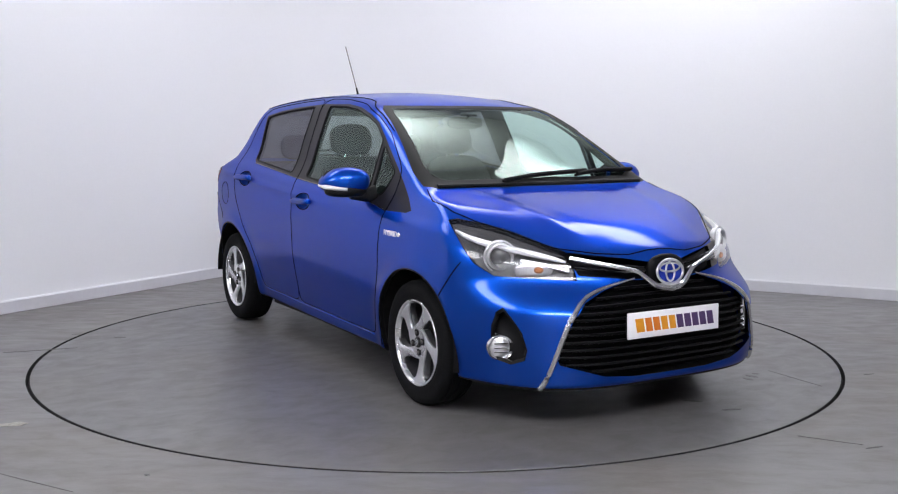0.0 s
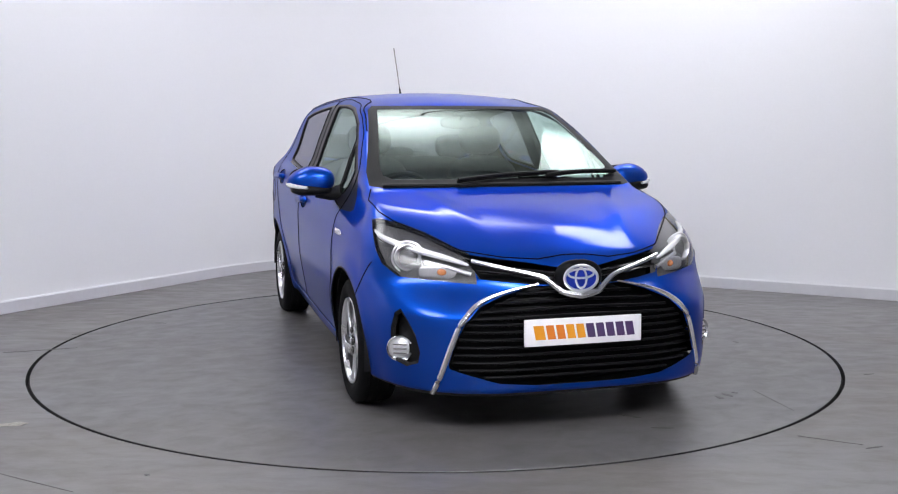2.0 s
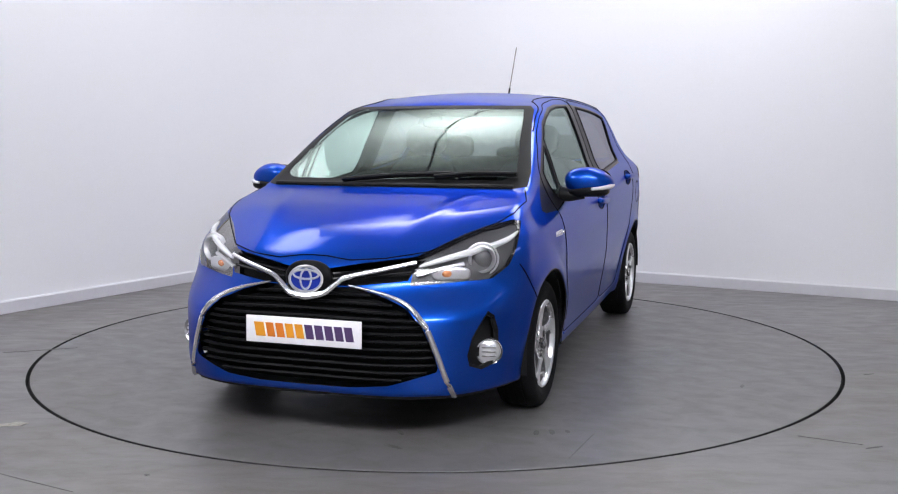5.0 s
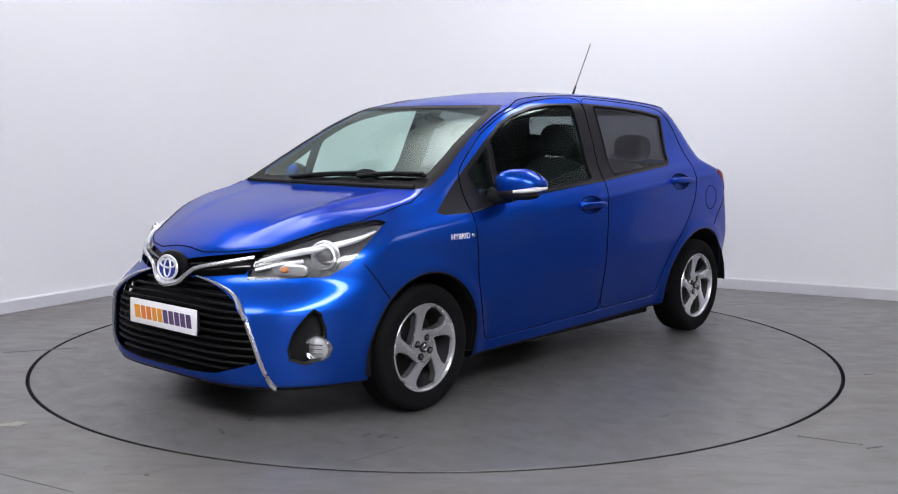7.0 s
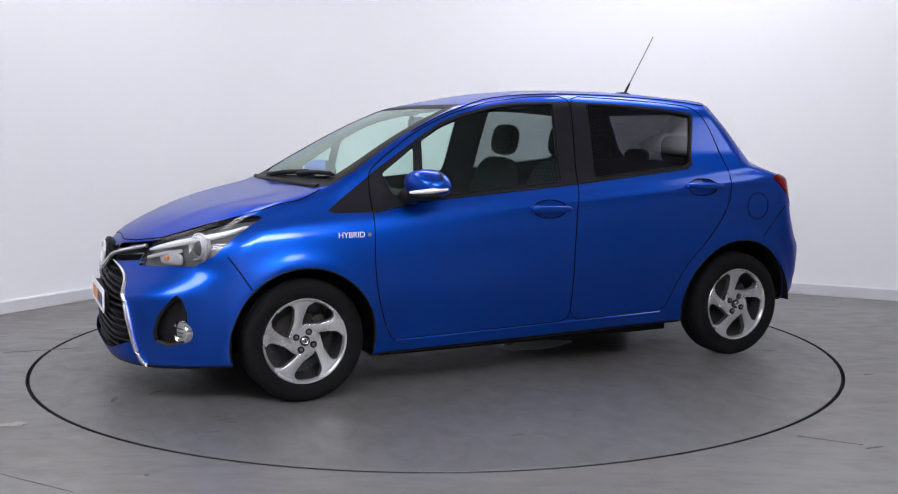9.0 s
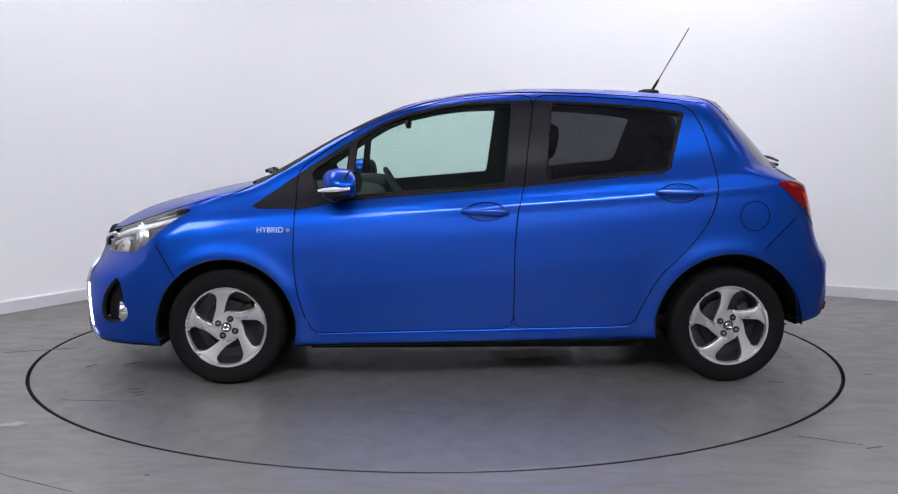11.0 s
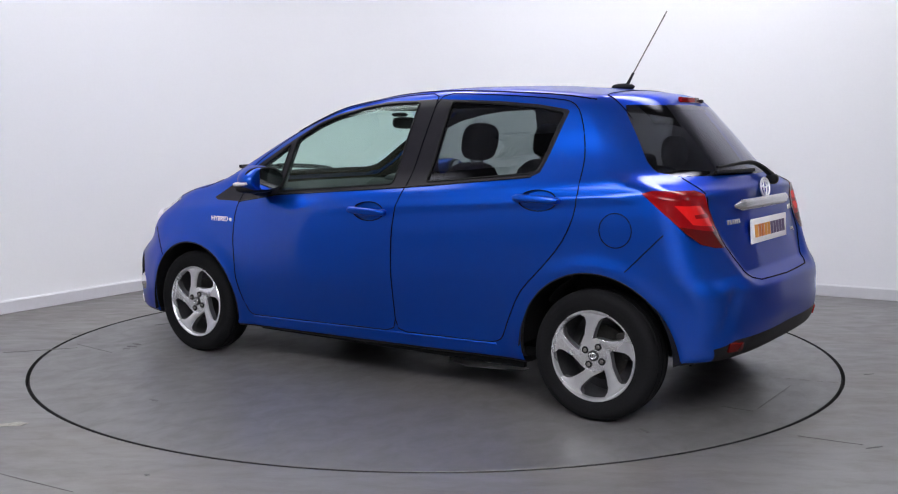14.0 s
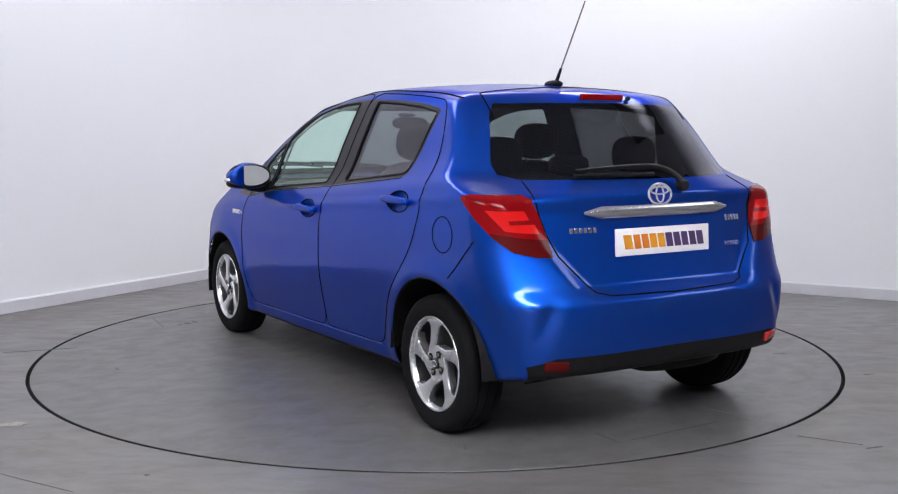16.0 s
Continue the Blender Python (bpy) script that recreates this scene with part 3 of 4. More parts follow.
def piece(bm, layer, codes, mirror=None, offset=0.0, flip=False, thick=0.0):
    """A new mesh of the faces with these codes. mirror: None left, 'both' joined, 'R' right alone."""
    faces = [f for f in bm.faces if f[layer] in codes]
    index, V, Fs = {}, [], []
    for f in faces:
        row = []
        for v in f.verts:
            if v not in index:
                index[v] = len(V)
                V.append(tuple(v.co))
            row.append(index[v])
        Fs.append(row)
    V = np.array(V)
    N = gradient(V)
    N[np.abs(V[:, 1]) < 1e-6, 1] = 0
    V = V + N * offset
    V2, N2, F2 = V * (1, -1, 1), N * (1, -1, 1), [r[::-1] for r in Fs]
    if mirror == "R":
        V, N, Fs = V2, N2, F2
    elif mirror == "both":
        mid = {}
        ren = []
        extra = []
        for i, v in enumerate(V):
            if abs(v[1]) < 1e-6:
                ren.append(i)
            else:
                ren.append(len(V) + len(extra))
                extra.append(i)
        Fs = Fs + [[ren[i] for i in r] for r in F2]
        V, N = np.vstack([V, V2[extra]]), np.vstack([N, N2[extra]])
    return V, N, Fs


def shell_part(name, data, material, parent, label="", flip=False):
    V, N, Fs = data
    me = bpy.data.meshes.new(name)
    # keep the faces turned outward
    a = V[[r[0] for r in Fs]]
    u, w = V[[r[1] for r in Fs]] - a, V[[r[2] for r in Fs]] - a
    turn = (np.cross(u, w) * N[[r[0] for r in Fs]]).sum(-1).sum() < 0
    me.from_pydata(V.tolist(), [], [r[::-1] for r in Fs] if turn != flip else Fs)
    me.polygons.foreach_set("use_smooth", [True] * len(me.polygons))
    me.normals_split_custom_set_from_vertices((N if not flip else -N).tolist())
    me.materials.append(material)
    ob = new(name, me)
    ob.parent = parent
    if label:
        ob["label"] = label
    return ob


# ---- outlines
UNDER = [(-2.3, 0.05), (2.4, 0.05), (2.4, 0.195), (1.6, 0.200), (0.9, 0.200), (-0.9, 0.220), (-1.5, 0.264), (-1.65, 0.298), (-2.3, 0.335)]
FRONT_DOOR = [(0.80, 0.259), (-0.174, 0.277), (-0.174, 0.67), (-0.189, 0.87), (-0.226, 1.0), (-0.288, 1.445), (-0.056, 1.439), (0.184, 1.409), (0.424, 1.343),
              (0.633, 1.249), (0.836, 1.113), (0.90, 1.06), (0.908, 0.88), (0.918, 0.64), (0.90, 0.46), (0.862, 0.34), (0.83, 0.275)]
REAR_DOOR = [(-0.174, 0.277), (-0.727, 0.286), (-0.781, 0.303), (-0.832, 0.422), (-0.898, 0.548), (-1.015, 0.66), (-1.117, 0.783), (-1.167, 0.89), (-1.18, 0.995),
             (-1.165, 1.15), (-1.13, 1.28), (-1.086, 1.362), (-1.03, 1.396), (-0.866, 1.414), (-0.584, 1.433), (-0.288, 1.445), (-0.226, 1.0), (-0.189, 0.87), (-0.174, 0.67)]
DAYLIGHT = [(1.125, 0.889), (1.09, 0.876), (0.912, 0.876), (0.64, 0.922), (-0.21, 0.988), (-0.92, 1.057), (-0.958, 1.075), (-1.042, 1.348), (-1.025, 1.358), (-0.87, 1.382),
            (-0.645, 1.401), (-0.29, 1.416), (0.03, 1.409), (0.18, 1.39), (0.36, 1.347), (0.48, 1.303), (0.608, 1.229), (0.84, 1.085)]
WIN_QUARTER = [(0.79, 0.945), (0.835, 1.055), (0.64, 1.19), (0.672, 0.94)]
WIN_FRONT = [(0.605, 1.214), (0.48, 1.289), (0.36, 1.333), (0.18, 1.376), (0.03, 1.395), (-0.175, 1.401), (-0.13, 1.0), (0.638, 0.938)]
WIN_REAR = [(-0.375, 1.402), (-0.645, 1.387), (-0.869, 1.368), (-1.02, 1.343), (-0.945, 1.085), (-0.915, 1.071), (-0.335, 1.016)]
SCREEN = [(-0.2, 0.989), (0.62, 0.989), (0.68, 0.999), (0.668, 1.06), (0.535, 1.372), (0.50, 1.396), (-0.2, 1.402)]
SCREEN_CLEAR = [(-0.2, 1.025), (0.55, 1.025), (0.60, 1.045), (0.60, 1.09), (0.50, 1.35), (0.48, 1.378), (-0.2, 1.386)]
BACKLIGHT = [(-0.2, 1.062), (0.58, 1.066), (0.635, 1.085), (0.635, 1.13), (0.555, 1.33), (0.52, 1.376), (-0.2, 1.386)]
HATCH = [(-0.2, 1.062), (0.58, 1.066), (0.60, 1.0), (0.56, 0.85), (0.53, 0.773), (0.40, 0.632), (0.34, 0.618), (-0.2, 0.612)]
HEADLAMP = [(0.486, 0.868), (0.53, 0.876), (0.66, 0.858), (0.78, 0.828), (1.02, 0.752), (1.06, 0.70), (1.078, 0.634), (0.95, 0.640), (0.732, 0.651), (0.64, 0.70), (0.56, 0.79)]
TAILLAMP = [(-0.461, 1.003), (-0.50, 1.012), (-0.70, 1.010), (-0.742, 0.995), (-0.831, 0.772), (-0.77, 0.776), (-0.69, 0.795), (-0.615, 0.845), (-0.53, 0.925)]
UPPER_GRILLE = [(-0.2, 0.70), (0.07, 0.70), (0.20, 0.722), (0.45, 0.752), (0.40, 0.655), (0.20, 0.636), (-0.2, 0.63)]
GRILLE = [(-0.2, 0.632), (0.11, 0.632), (0.19, 0.632), (0.317, 0.597), (0.425, 0.552), (0.490, 0.49), (0.525, 0.414), (0.552, 0.32), (0.545, 0.30), (0.46, 0.272), (0.36, 0.246), (0.2, 0.232), (-0.2, 0.228)]
FOG_RECESS = [(0.705, 0.53), (0.688, 0.49), (0.662, 0.43), (0.648, 0.36), (0.654, 0.315), (0.69, 0.293), (0.73, 0.31), (0.740, 0.36), (0.738, 0.45), (0.725, 0.51)]
HOOD = [(-0.2, 0.988), (0.62, 0.988), (0.705, 0.97), (0.715, 0.92), (0.665, 0.868), (0.45, 0.764), (0.30, 0.742), (0.16, 0.735), (0.06, 0.748), (-0.2, 0.750)]
LIP = [(-0.2, 0.228), (0.2, 0.232), (0.36, 0.246), (0.46, 0.276), (0.548, 0.303), (0.575, 0.30), (0.592, 0.2), (0.5, 0.205), (-0.2, 0.198)]
FRONT_BUMPER = [(1.47, 0.10), (1.50, 0.545), (1.60, 0.70), (1.70, 0.69), (2.3, 0.80), (2.3, 0.10)]
REAR_BUMPER = [(-1.575, 0.845), (-1.41, 0.672), (-1.43, 0.10), (-2.2, 0.10), (-2.2, 0.63), (-1.70, 0.775)]
DIFFUSER = [(-0.2, 0.25), (0.60, 0.25), (0.68, 0.30), (0.70, 0.36), (0.60, 0.392), (-0.2, 0.40)]


def circle(cx, cz, r, n=48):
    return [(cx + r * math.cos(2 * math.pi * k / n), cz + r * math.sin(2 * math.pi * k / n)) for k in range(n)]


def outline(view, pts, radius, closed=True, lift=0.0, gap=0.02, flat=1.0, n=6, lo=None):
    P = on_body(view, dense(pts, gap, closed), lift)
    return tube(P, radius, n, closed, flat)


def mirrored(bm):
    c = bm.copy()
    bmesh.ops.scale(c, vec=(1, -1, 1), verts=c.verts[:])
    bmesh.ops.reverse_faces(c, faces=c.faces[:])
    return c


def both(name, bm, material, parent, label=""):
    c = mirrored(bm)
    return part(name, bm, material, parent, label), part(name, c, material, parent, label)


def lettering(name, text, size, material, parent, m, label="", thick=0.002):
    cu = bpy.data.curves.new("text", "FONT")
    cu.body, cu.size, cu.extrude = text, size, thick
    cu.align_x, cu.align_y = "CENTER", "CENTER"
    tmp = new("text_source", cu)
    me = bpy.data.meshes.new_from_object(tmp.evaluated_get(bpy.context.evaluated_depsgraph_get()))
    bpy.data.objects.remove(tmp)
    bm = bmesh.new()
    bm.from_mesh(me)
    bpy.data.meshes.remove(me)
    bm.transform(m)
    return part(name, bm, material, parent, label, False)


def frame_at(p, right, normal):
    """A placing matrix: x along right, z along normal."""
    z = Vector(normal).normalized()
    x = (Vector(right) - z * Vector(right).dot(z)).normalized()
    y = z.cross(x)
    m = Matrix((x, y, z)).transposed().to_4x4()
    m.translation = Vector(p)
    return m


def emblem(parent, m, w, h, field, name="emblem"):
    """Three interlaced ovals on a shield, as plain shapes."""
    def oval(rx, ry, t, oy=0.0):
        pts = [(rx * math.cos(a), oy + ry * math.sin(a), 0.004) for a in np.linspace(0, 2 * math.pi, 40, endpoint=False)]
        return tube(pts, t, 6, True)
    e = lathe([(0.0, 1.0), (0.002, 0.98), (0.003, 0.0)], 40, "z")
    e.transform(m @ Matrix.Diagonal((w, h, 1, 1)))
    base = part(name, e, field, parent)
    for ring in (oval(w, h, w * 0.085), oval(w * 0.33, h * 0.78, w * 0.065), oval(w * 0.78, h * 0.36, w * 0.065, h * 0.36)):
        ring.transform(m)
        part("oval_ring", ring, LAMPSILVER, base, "bright silver oval ring")
    return base


def number_plate(parent, m):
    """White show plate with a row of slanted orange and purple bars."""
    bm = box_bm(0.52, 0.111, 0.008, m, 0.003)
    pl = part("show_plate", bm, PLATE, parent, "white dealer plate with orange and purple blocks")
    x = -0.222
    for k in range(10):
        w = 0.048 if k == 0 else 0.0385
        pts = [(x, -0.029), (x + w - 0.004, -0.029), (x + w + 0.007, 0.029), (x + 0.011, 0.029)]
        b = prism(pts, 0.0015, m @ pose(0, 0, 0.0056, 90, 0, 0) @ Matrix.Diagonal((1, -1, 1, 1)))
        bmesh.ops.recalc_face_normals(b, faces=b.faces[:])
        part("colour_bar", b, ORANGE if k in (0, 3, 4) else AMBER if k < 5 else PURPLE, pl, smooth=False)
        x += w + 0.0055
    return pl


def wheel(car):
    w = new("wheel")
    w.parent = car
    w["label"] = "five-spoke swirl alloy wheel with a black tyre"
    tyre = [(-0.086, 0.19), (-0.092, 0.235), (-0.09, 0.265), (-0.078, 0.283), (-0.06, 0.2895), (-0.047, 0.29), (-0.045, 0.285), (-0.038, 0.285), (-0.036, 0.2905),
            (-0.005, 0.291), (-0.003, 0.286), (0.003, 0.286), (0.005, 0.291), (0.036, 0.2905), (0.038, 0.285), (0.045, 0.285), (0.047, 0.29), (0.06, 0.2895),
            (0.078, 0.283), (0.088, 0.268), (0.092, 0.25), (0.0915, 0.248), (0.093, 0.238), (0.09, 0.222), (0.086, 0.212), (0.083, 0.2025), (0.07, 0.192)]
    part("tyre", lathe(tyre, 72), RUBBER, w)
    R = 0.2015
    part("rim", lathe([(0.070, 0.192), (0.083, 0.2015), (0.086, 0.1995), (0.085, 0.193), (0.078, 0.1875), (0.03, 0.182), (-0.08, 0.180)], 72), ALLOY, w, "machined silver rim")
    part("barrel", lathe([(0.062, 0.1855), (0.03, 0.1805), (-0.07, 0.1785), (-0.072, 0.06), (-0.07, 0.0)], 60), ALLOYDARK, w, "dark grey inner rim")
    part("brake_disc", lathe([(-0.02, 0.0), (-0.02, 0.122), (-0.03, 0.124), (-0.04, 0.0)], 48), BRAKE, w)
    part("brake_caliper", box_bm(0.06, 0.05, 0.12, pose(-0.108, -0.03, 0.04, 0, 20, 0), 0.012), BRAKE, w)
    # spoke outline: share of the rim's radius, degrees
    swirl = [(0.30, -60), (0.385, -70), (0.405, -50), (0.49, -28), (0.64, -18.5), (0.755, -14.5), (0.85, -15), (0.905, -19), (0.955, -22), (0.955, -8), (0.955, 6),
             (0.955, 20), (0.915, 18), (0.84, 11.5), (0.76, 7.5), (0.58, 2.5), (0.42, -4), (0.33, -5)]
    for k in range(5):
        pts = [(-R * r * math.sin(math.radians(a + 72 * k)), R * r * math.cos(math.radians(a + 72 * k))) for r, a in swirl]
        for name, depth, y0, bev, material in (("spoke", 0.010, 0.062, 0.003, ALLOY), ("spoke_flank", 0.030, 0.0318, 0.001, FLANK)):
            bm = prism(pts, depth, pose(0, y0, 0), bev)
            for v in bm.verts:
                v.co.y += 0.009 * (math.hypot(v.co.x, v.co.z) / R) ** 2 - 0.002
            bmesh.ops.recalc_face_normals(bm, faces=bm.faces[:])
            part(name, bm, material, w, "dark grey spoke side" if material is FLANK else "")
    part("hub", lathe([(0.04, 0.075), (0.068, 0.0755), (0.071, 0.073), (0.0715, 0.03), (0.070, 0.0)], 40), ALLOY, w)
    part("centre_cap", lathe([(0.068, 0.025), (0.076, 0.024), (0.078, 0.019), (0.078, 0.0)], 28), GLOSSBLACK, w, "dark centre cap")
    part("cap_rings", tube([(0.016 * math.cos(a), 0.0785, 0.012 * math.sin(a)) for a in np.linspace(0, 6.283, 24, endpoint=False)], 0.0028, 6, True), CHROME, w)
    part("cap_rings", tube([(0.006 * math.cos(a), 0.0787, 0.011 * math.sin(a)) for a in np.linspace(0, 6.283, 18, endpoint=False)], 0.0022, 6, True), CHROME, w)
    for k in range(4):
        a = math.radians(62 + 90 * k)
        nut = lathe([(0.066, 0.0158), (0.0745, 0.0158), (0.0745, 0.0125), (0.073, 0.012), (0.073, 0.0)], 18)
        nut.transform(pose(0.0455 * math.sin(a), 0, 0.0455 * math.cos(a)))
        well = part("nut_well", nut, BLACK, w, "black nut well")
        nut = lathe([(0.073, 0.0085), (0.078, 0.0085), (0.0805, 0.006), (0.081, 0.0)], 6)
        nut.transform(pose(0.0455 * math.sin(a), 0, 0.0455 * math.cos(a)))
        part("wheel_nut", nut, STEEL, well, "grey steel wheel nut")
    return w


def seat(car, y):
    s = new("front_seat")
    s.parent = car
    s["label"] = "dark fabric front seat"
    s.matrix_basis = pose(0, y, 0)
    part("cushion", blob(0.05, 0, 0.50, 0.27, 0.25, 0.09, 3.5), FABRIC, s)
    part("backrest", blob(0, 0, 0, 0.075, 0.24, 0.31, 3.5, m=pose(-0.27, 0, 0.80, 0, -16, 0)), FABRIC, s)
    part("headrest", blob(0, 0, 0, 0.05, 0.135, 0.095, 3.0, m=pose(-0.385, 0, 1.205, 0, -10, 0)), FABRIC, s)
    for dy in (-0.05, 0.05):
        part("headrest_post", tube([(-0.355, dy, 1.05), (-0.375, dy, 1.16)], 0.006, 8), CHROME, s, "chrome headrest post")
    return s


def build_car():
    car = new("car")
    tagged(car, "metallic blue five-door hatchback with silver alloy wheels, parked on the turntable", "car")
    bm = half_shell()
    bm.normal_update()
    mid = [f for f in bm.faces if abs(f.calc_center_median().x) < 0.1 and f.calc_center_median().z > 1.3]
    if mid[0].normal.z < 0:
        bmesh.ops.reverse_faces(bm, faces=bm.faces[:])
        bm.normal_update()
    K = bm.faces.layers.int.new("code")
    L = (-9, -0.01, -9)
    cut(bm, K, 22, "side", FRONT_BUMPER, lo=(1.3, -1, 0))
    for f in bm.faces:
        c = f.calc_center_median()
        if c.x > 1.75 and c.z < 0.8 and f[K] == 0:
            f[K] = 22
    cut(bm, K, 23, "side", REAR_BUMPER, hi=(-1.2, 2, 2))
    for f in bm.faces:
        c = f.calc_center_median()
        if c.x < -1.66 and c.z < 0.775 and f[K] == 0:
            f[K] = 23
    cut(bm, K, 2, "front", HOOD, lo=(1.0, -1, 0.6))
    cut(bm, K, 3, "side", rounded(FRONT_DOOR, 0.06, 3))
    cut(bm, K, 4, "side", rounded(REAR_DOOR, 0.06, 3))
    cut(bm, K, 5, "side", DAYLIGHT)
    for code, o in ((6, WIN_QUARTER), (7, WIN_FRONT), (8, WIN_REAR)):
        cut(bm, K, code, "side", rounded(o, 0.018, 3))
    for code, (hx, hz) in ((25, (-0.03, 0.866)), (26, (-0.985, 0.956))):
        cut(bm, K, code, "side", [(hx + 0.096 * math.cos(a), hz + 0.046 * math.sin(a)) for a in np.linspace(0, 2 * math.pi, 28, endpoint=False)])
    cut(bm, K, 9, "front", SCREEN, lo=(0.25, -1, 0.9), hi=(1.35, 2, 2))
    cut(bm, K, 10, "front", SCREEN_CLEAR, lo=(0.25, -1, 0.9), hi=(1.35, 2, 2), over=(9,))
    cut(bm, K, 12, "rear", HATCH, hi=(-1.3, 2, 2))
    cut(bm, K, 11, "rear", BACKLIGHT, hi=(-1.1, 2, 2))
    cut(bm, K, 21, "rear", DIFFUSER, hi=(-1.4, 2, 2))
    cut(bm, K, 13, "lamp", HEADLAMP, lo=(1.2, 0.2, 0.5))
    cut(bm, K, 14, "tail", TAILLAMP, hi=(-1.2, 2, 2), lo=(-3, 0.3, 0))
    cut(bm, K, 24, "tail", [(-0.60, 0.868), (-0.70, 0.852), (-0.82, 0.835), (-0.86, 0.74), (-0.70, 0.74), (-0.55, 0.85)], hi=(-1.2, 2, 2), lo=(-3, 0.3, 0), over=(14,))
    cut(bm, K, 27, "tail", [(-0.575, 0.955), (-0.715, 0.950), (-0.735, 0.915), (-0.665, 0.915), (-0.67, 0.90), (-0.755, 0.898), (-0.775, 0.862), (-0.655, 0.876)], hi=(-1.2, 2, 2), lo=(-3, 0.3, 0), over=(14,))
    cut(bm, K, 15, "front", UPPER_GRILLE, lo=(1.75, -1, 0.4))
    cut(bm, K, 16, "front", GRILLE, lo=(1.75, -1, 0.1))
    cut(bm, K, 17, "front", FOG_RECESS, lo=(1.55, 0.4, 0.1))
    cut(bm, K, 18, "front", LIP, lo=(1.75, -1, 0.1))
    cut(bm, K, 20, "side", UNDER)
    cut(bm, K, 20, "front", [(-0.2, 0.05), (0.9, 0.05), (0.9, 0.200), (-0.2, 0.200)], lo=(1.6, -1, 0))
    for ax, r in zip(AXLES, ARCH):
        cut(bm, K, 19, "side", circle(ax, HUBZ, r), lo=(-9, 0.45, -1))
    for f in bm.faces:
        c = f.calc_center_median()
        if c.z < 0.36 and f.normal.z < -0.85 and f[K] != 19:
            f[K] = 19 if any(math.hypot(c.x - a, c.z - HUBZ) < r and c.y > 0.45 for a, r in zip(AXLES, ARCH)) else 20
        elif c.z < 0.2 and f[K] in (22, 18):
            f[K] = 20

    def P(codes, mirror=None, off=0.0):
        return piece(bm, K, codes, mirror, off)
    shell_part("body_shell", P((0,), "both"), PAINT, car)
    shell_part("bonnet", P((2,), "both"), PAINT, car)
    shell_part("front_bumper", P((22, 18), "both"), PAINT, car)
    shell_part("rear_bumper", P((23,), "both"), PAINT, car)
    tail = shell_part("tailgate", P((12,), "both"), PAINT, car)
    shell_part("underbody", P((20,), "both"), BLACK, car, "black plastic undertray")
    shell_part("rear_valance", P((21,), "both"), BLACK, car, "black plastic lower rear bumper strip")
    doors = {}
    for side, mir in (("L", None), ("R", "R")):
        doors[side] = shell_part("front_door", P((3,), mir), PAINT, car)
        doors[side + "r"] = shell_part("rear_door", P((4,), mir), PAINT, car)
        shell_part("window_trim", P((5,), mir), TRIM, car, "black window surround and pillar")
        shell_part("quarter_window", P((6,), mir, -0.003), GLASS, car, "clear fixed quarter glass")
        shell_part("front_window", P((7,), mir, -0.004), GLASS, doors[side], "clear front door glass")
        shell_part("rear_window", P((8,), mir, -0.004), PRIVACY, doors[side + "r"], "dark privacy glass")
    ws = shell_part("windscreen", P((10,), "both", -0.002), GLASS, car, "clear windscreen")
    shell_part("windscreen_border", P((9,), "both"), BORDER, ws, "black band round the windscreen")
    shell_part("tailgate_window", P((11,), "both"), PRIVACY, tail, "dark tinted rear window")
    shell_part("grille_backing", P((16, 15), "both", -0.05), GRILLEBLACK, car, "black grille backing")
    shell_part("cabin_lining", P((0, 2, 3, 4, 5, 12, 20), "both", -0.028), INSIDE, car, "dark cabin lining", flip=True)
    for mir in (None, "R"):
        lamp = shell_part("headlamp", P((13,), mir, -0.034), LAMPGREY, car, "clear headlamp with a round projector")
        shell_part("lens", P((13,), mir, 0.001), LENS, lamp, "clear lamp lens")
        sg = -1 if mir else 1

        def M(b):
            return mirrored(b) if mir else b
        # projector
        pj = Vector((1.705, 0.645, 0.727))
        m = frame_at(pj, (0.35, -1, 0), (1, 0.42, 0.05))
        b = lathe([(-0.03, 0.062), (0.012, 0.058), (0.015, 0.052), (0.008, 0.046), (-0.01, 0.042)], 36, "z")
        b.transform(m)
        part("projector_ring", M(b), LAMPSILVER, lamp, "chrome projector ring")
        b = lathe([(-0.02, 0.043), (-0.004, 0.040), (0.008, 0.026), (0.012, 0.0)], 32, "z")
        b.transform(m)
        part("projector_lens", M(b), LAMPGREY, lamp, "grey glass projector")
        b = tube([m @ Vector((0.068 * math.cos(a), 0.068 * math.sin(a), -0.005)) for a in np.linspace(0, 6.283, 36, endpoint=False)], 0.005, 6, True)
        part("bezel", M(b), LAMPSILVER, lamp)
        drl = smooth_line([(0.53, 0.832), (0.60, 0.806), (0.70, 0.782), (0.83, 0.757), (0.95, 0.732), (1.03, 0.712)], 5)
        b = tube(on_body("lamp", drl, -0.007), [0.004 + 0.011 * math.sin(math.pi * i / (len(drl) - 1)) ** 0.7 for i in range(len(drl))], 8)
        part("light_guide", M(b), LAMPWHITE, lamp, "white light-guide strip")
        b = tube(on_body("lamp", dense([(0.84, 0.722), (0.94, 0.705), (1.045, 0.676)], 0.02), -0.02), 0.009, 8)
        part("lower_strip", M(b), LAMPSILVER, lamp)
        b = blob(0, 0, 0, 0.082, 0.031, 0.012, 3.5, m=frame_at(on_body("lamp", [(0.90, 0.678)], -0.03)[0], (0.5, -1, 0), (1, 0.5, 0)))
        part("indicator_reflector", M(b), LAMPSILVER, lamp)
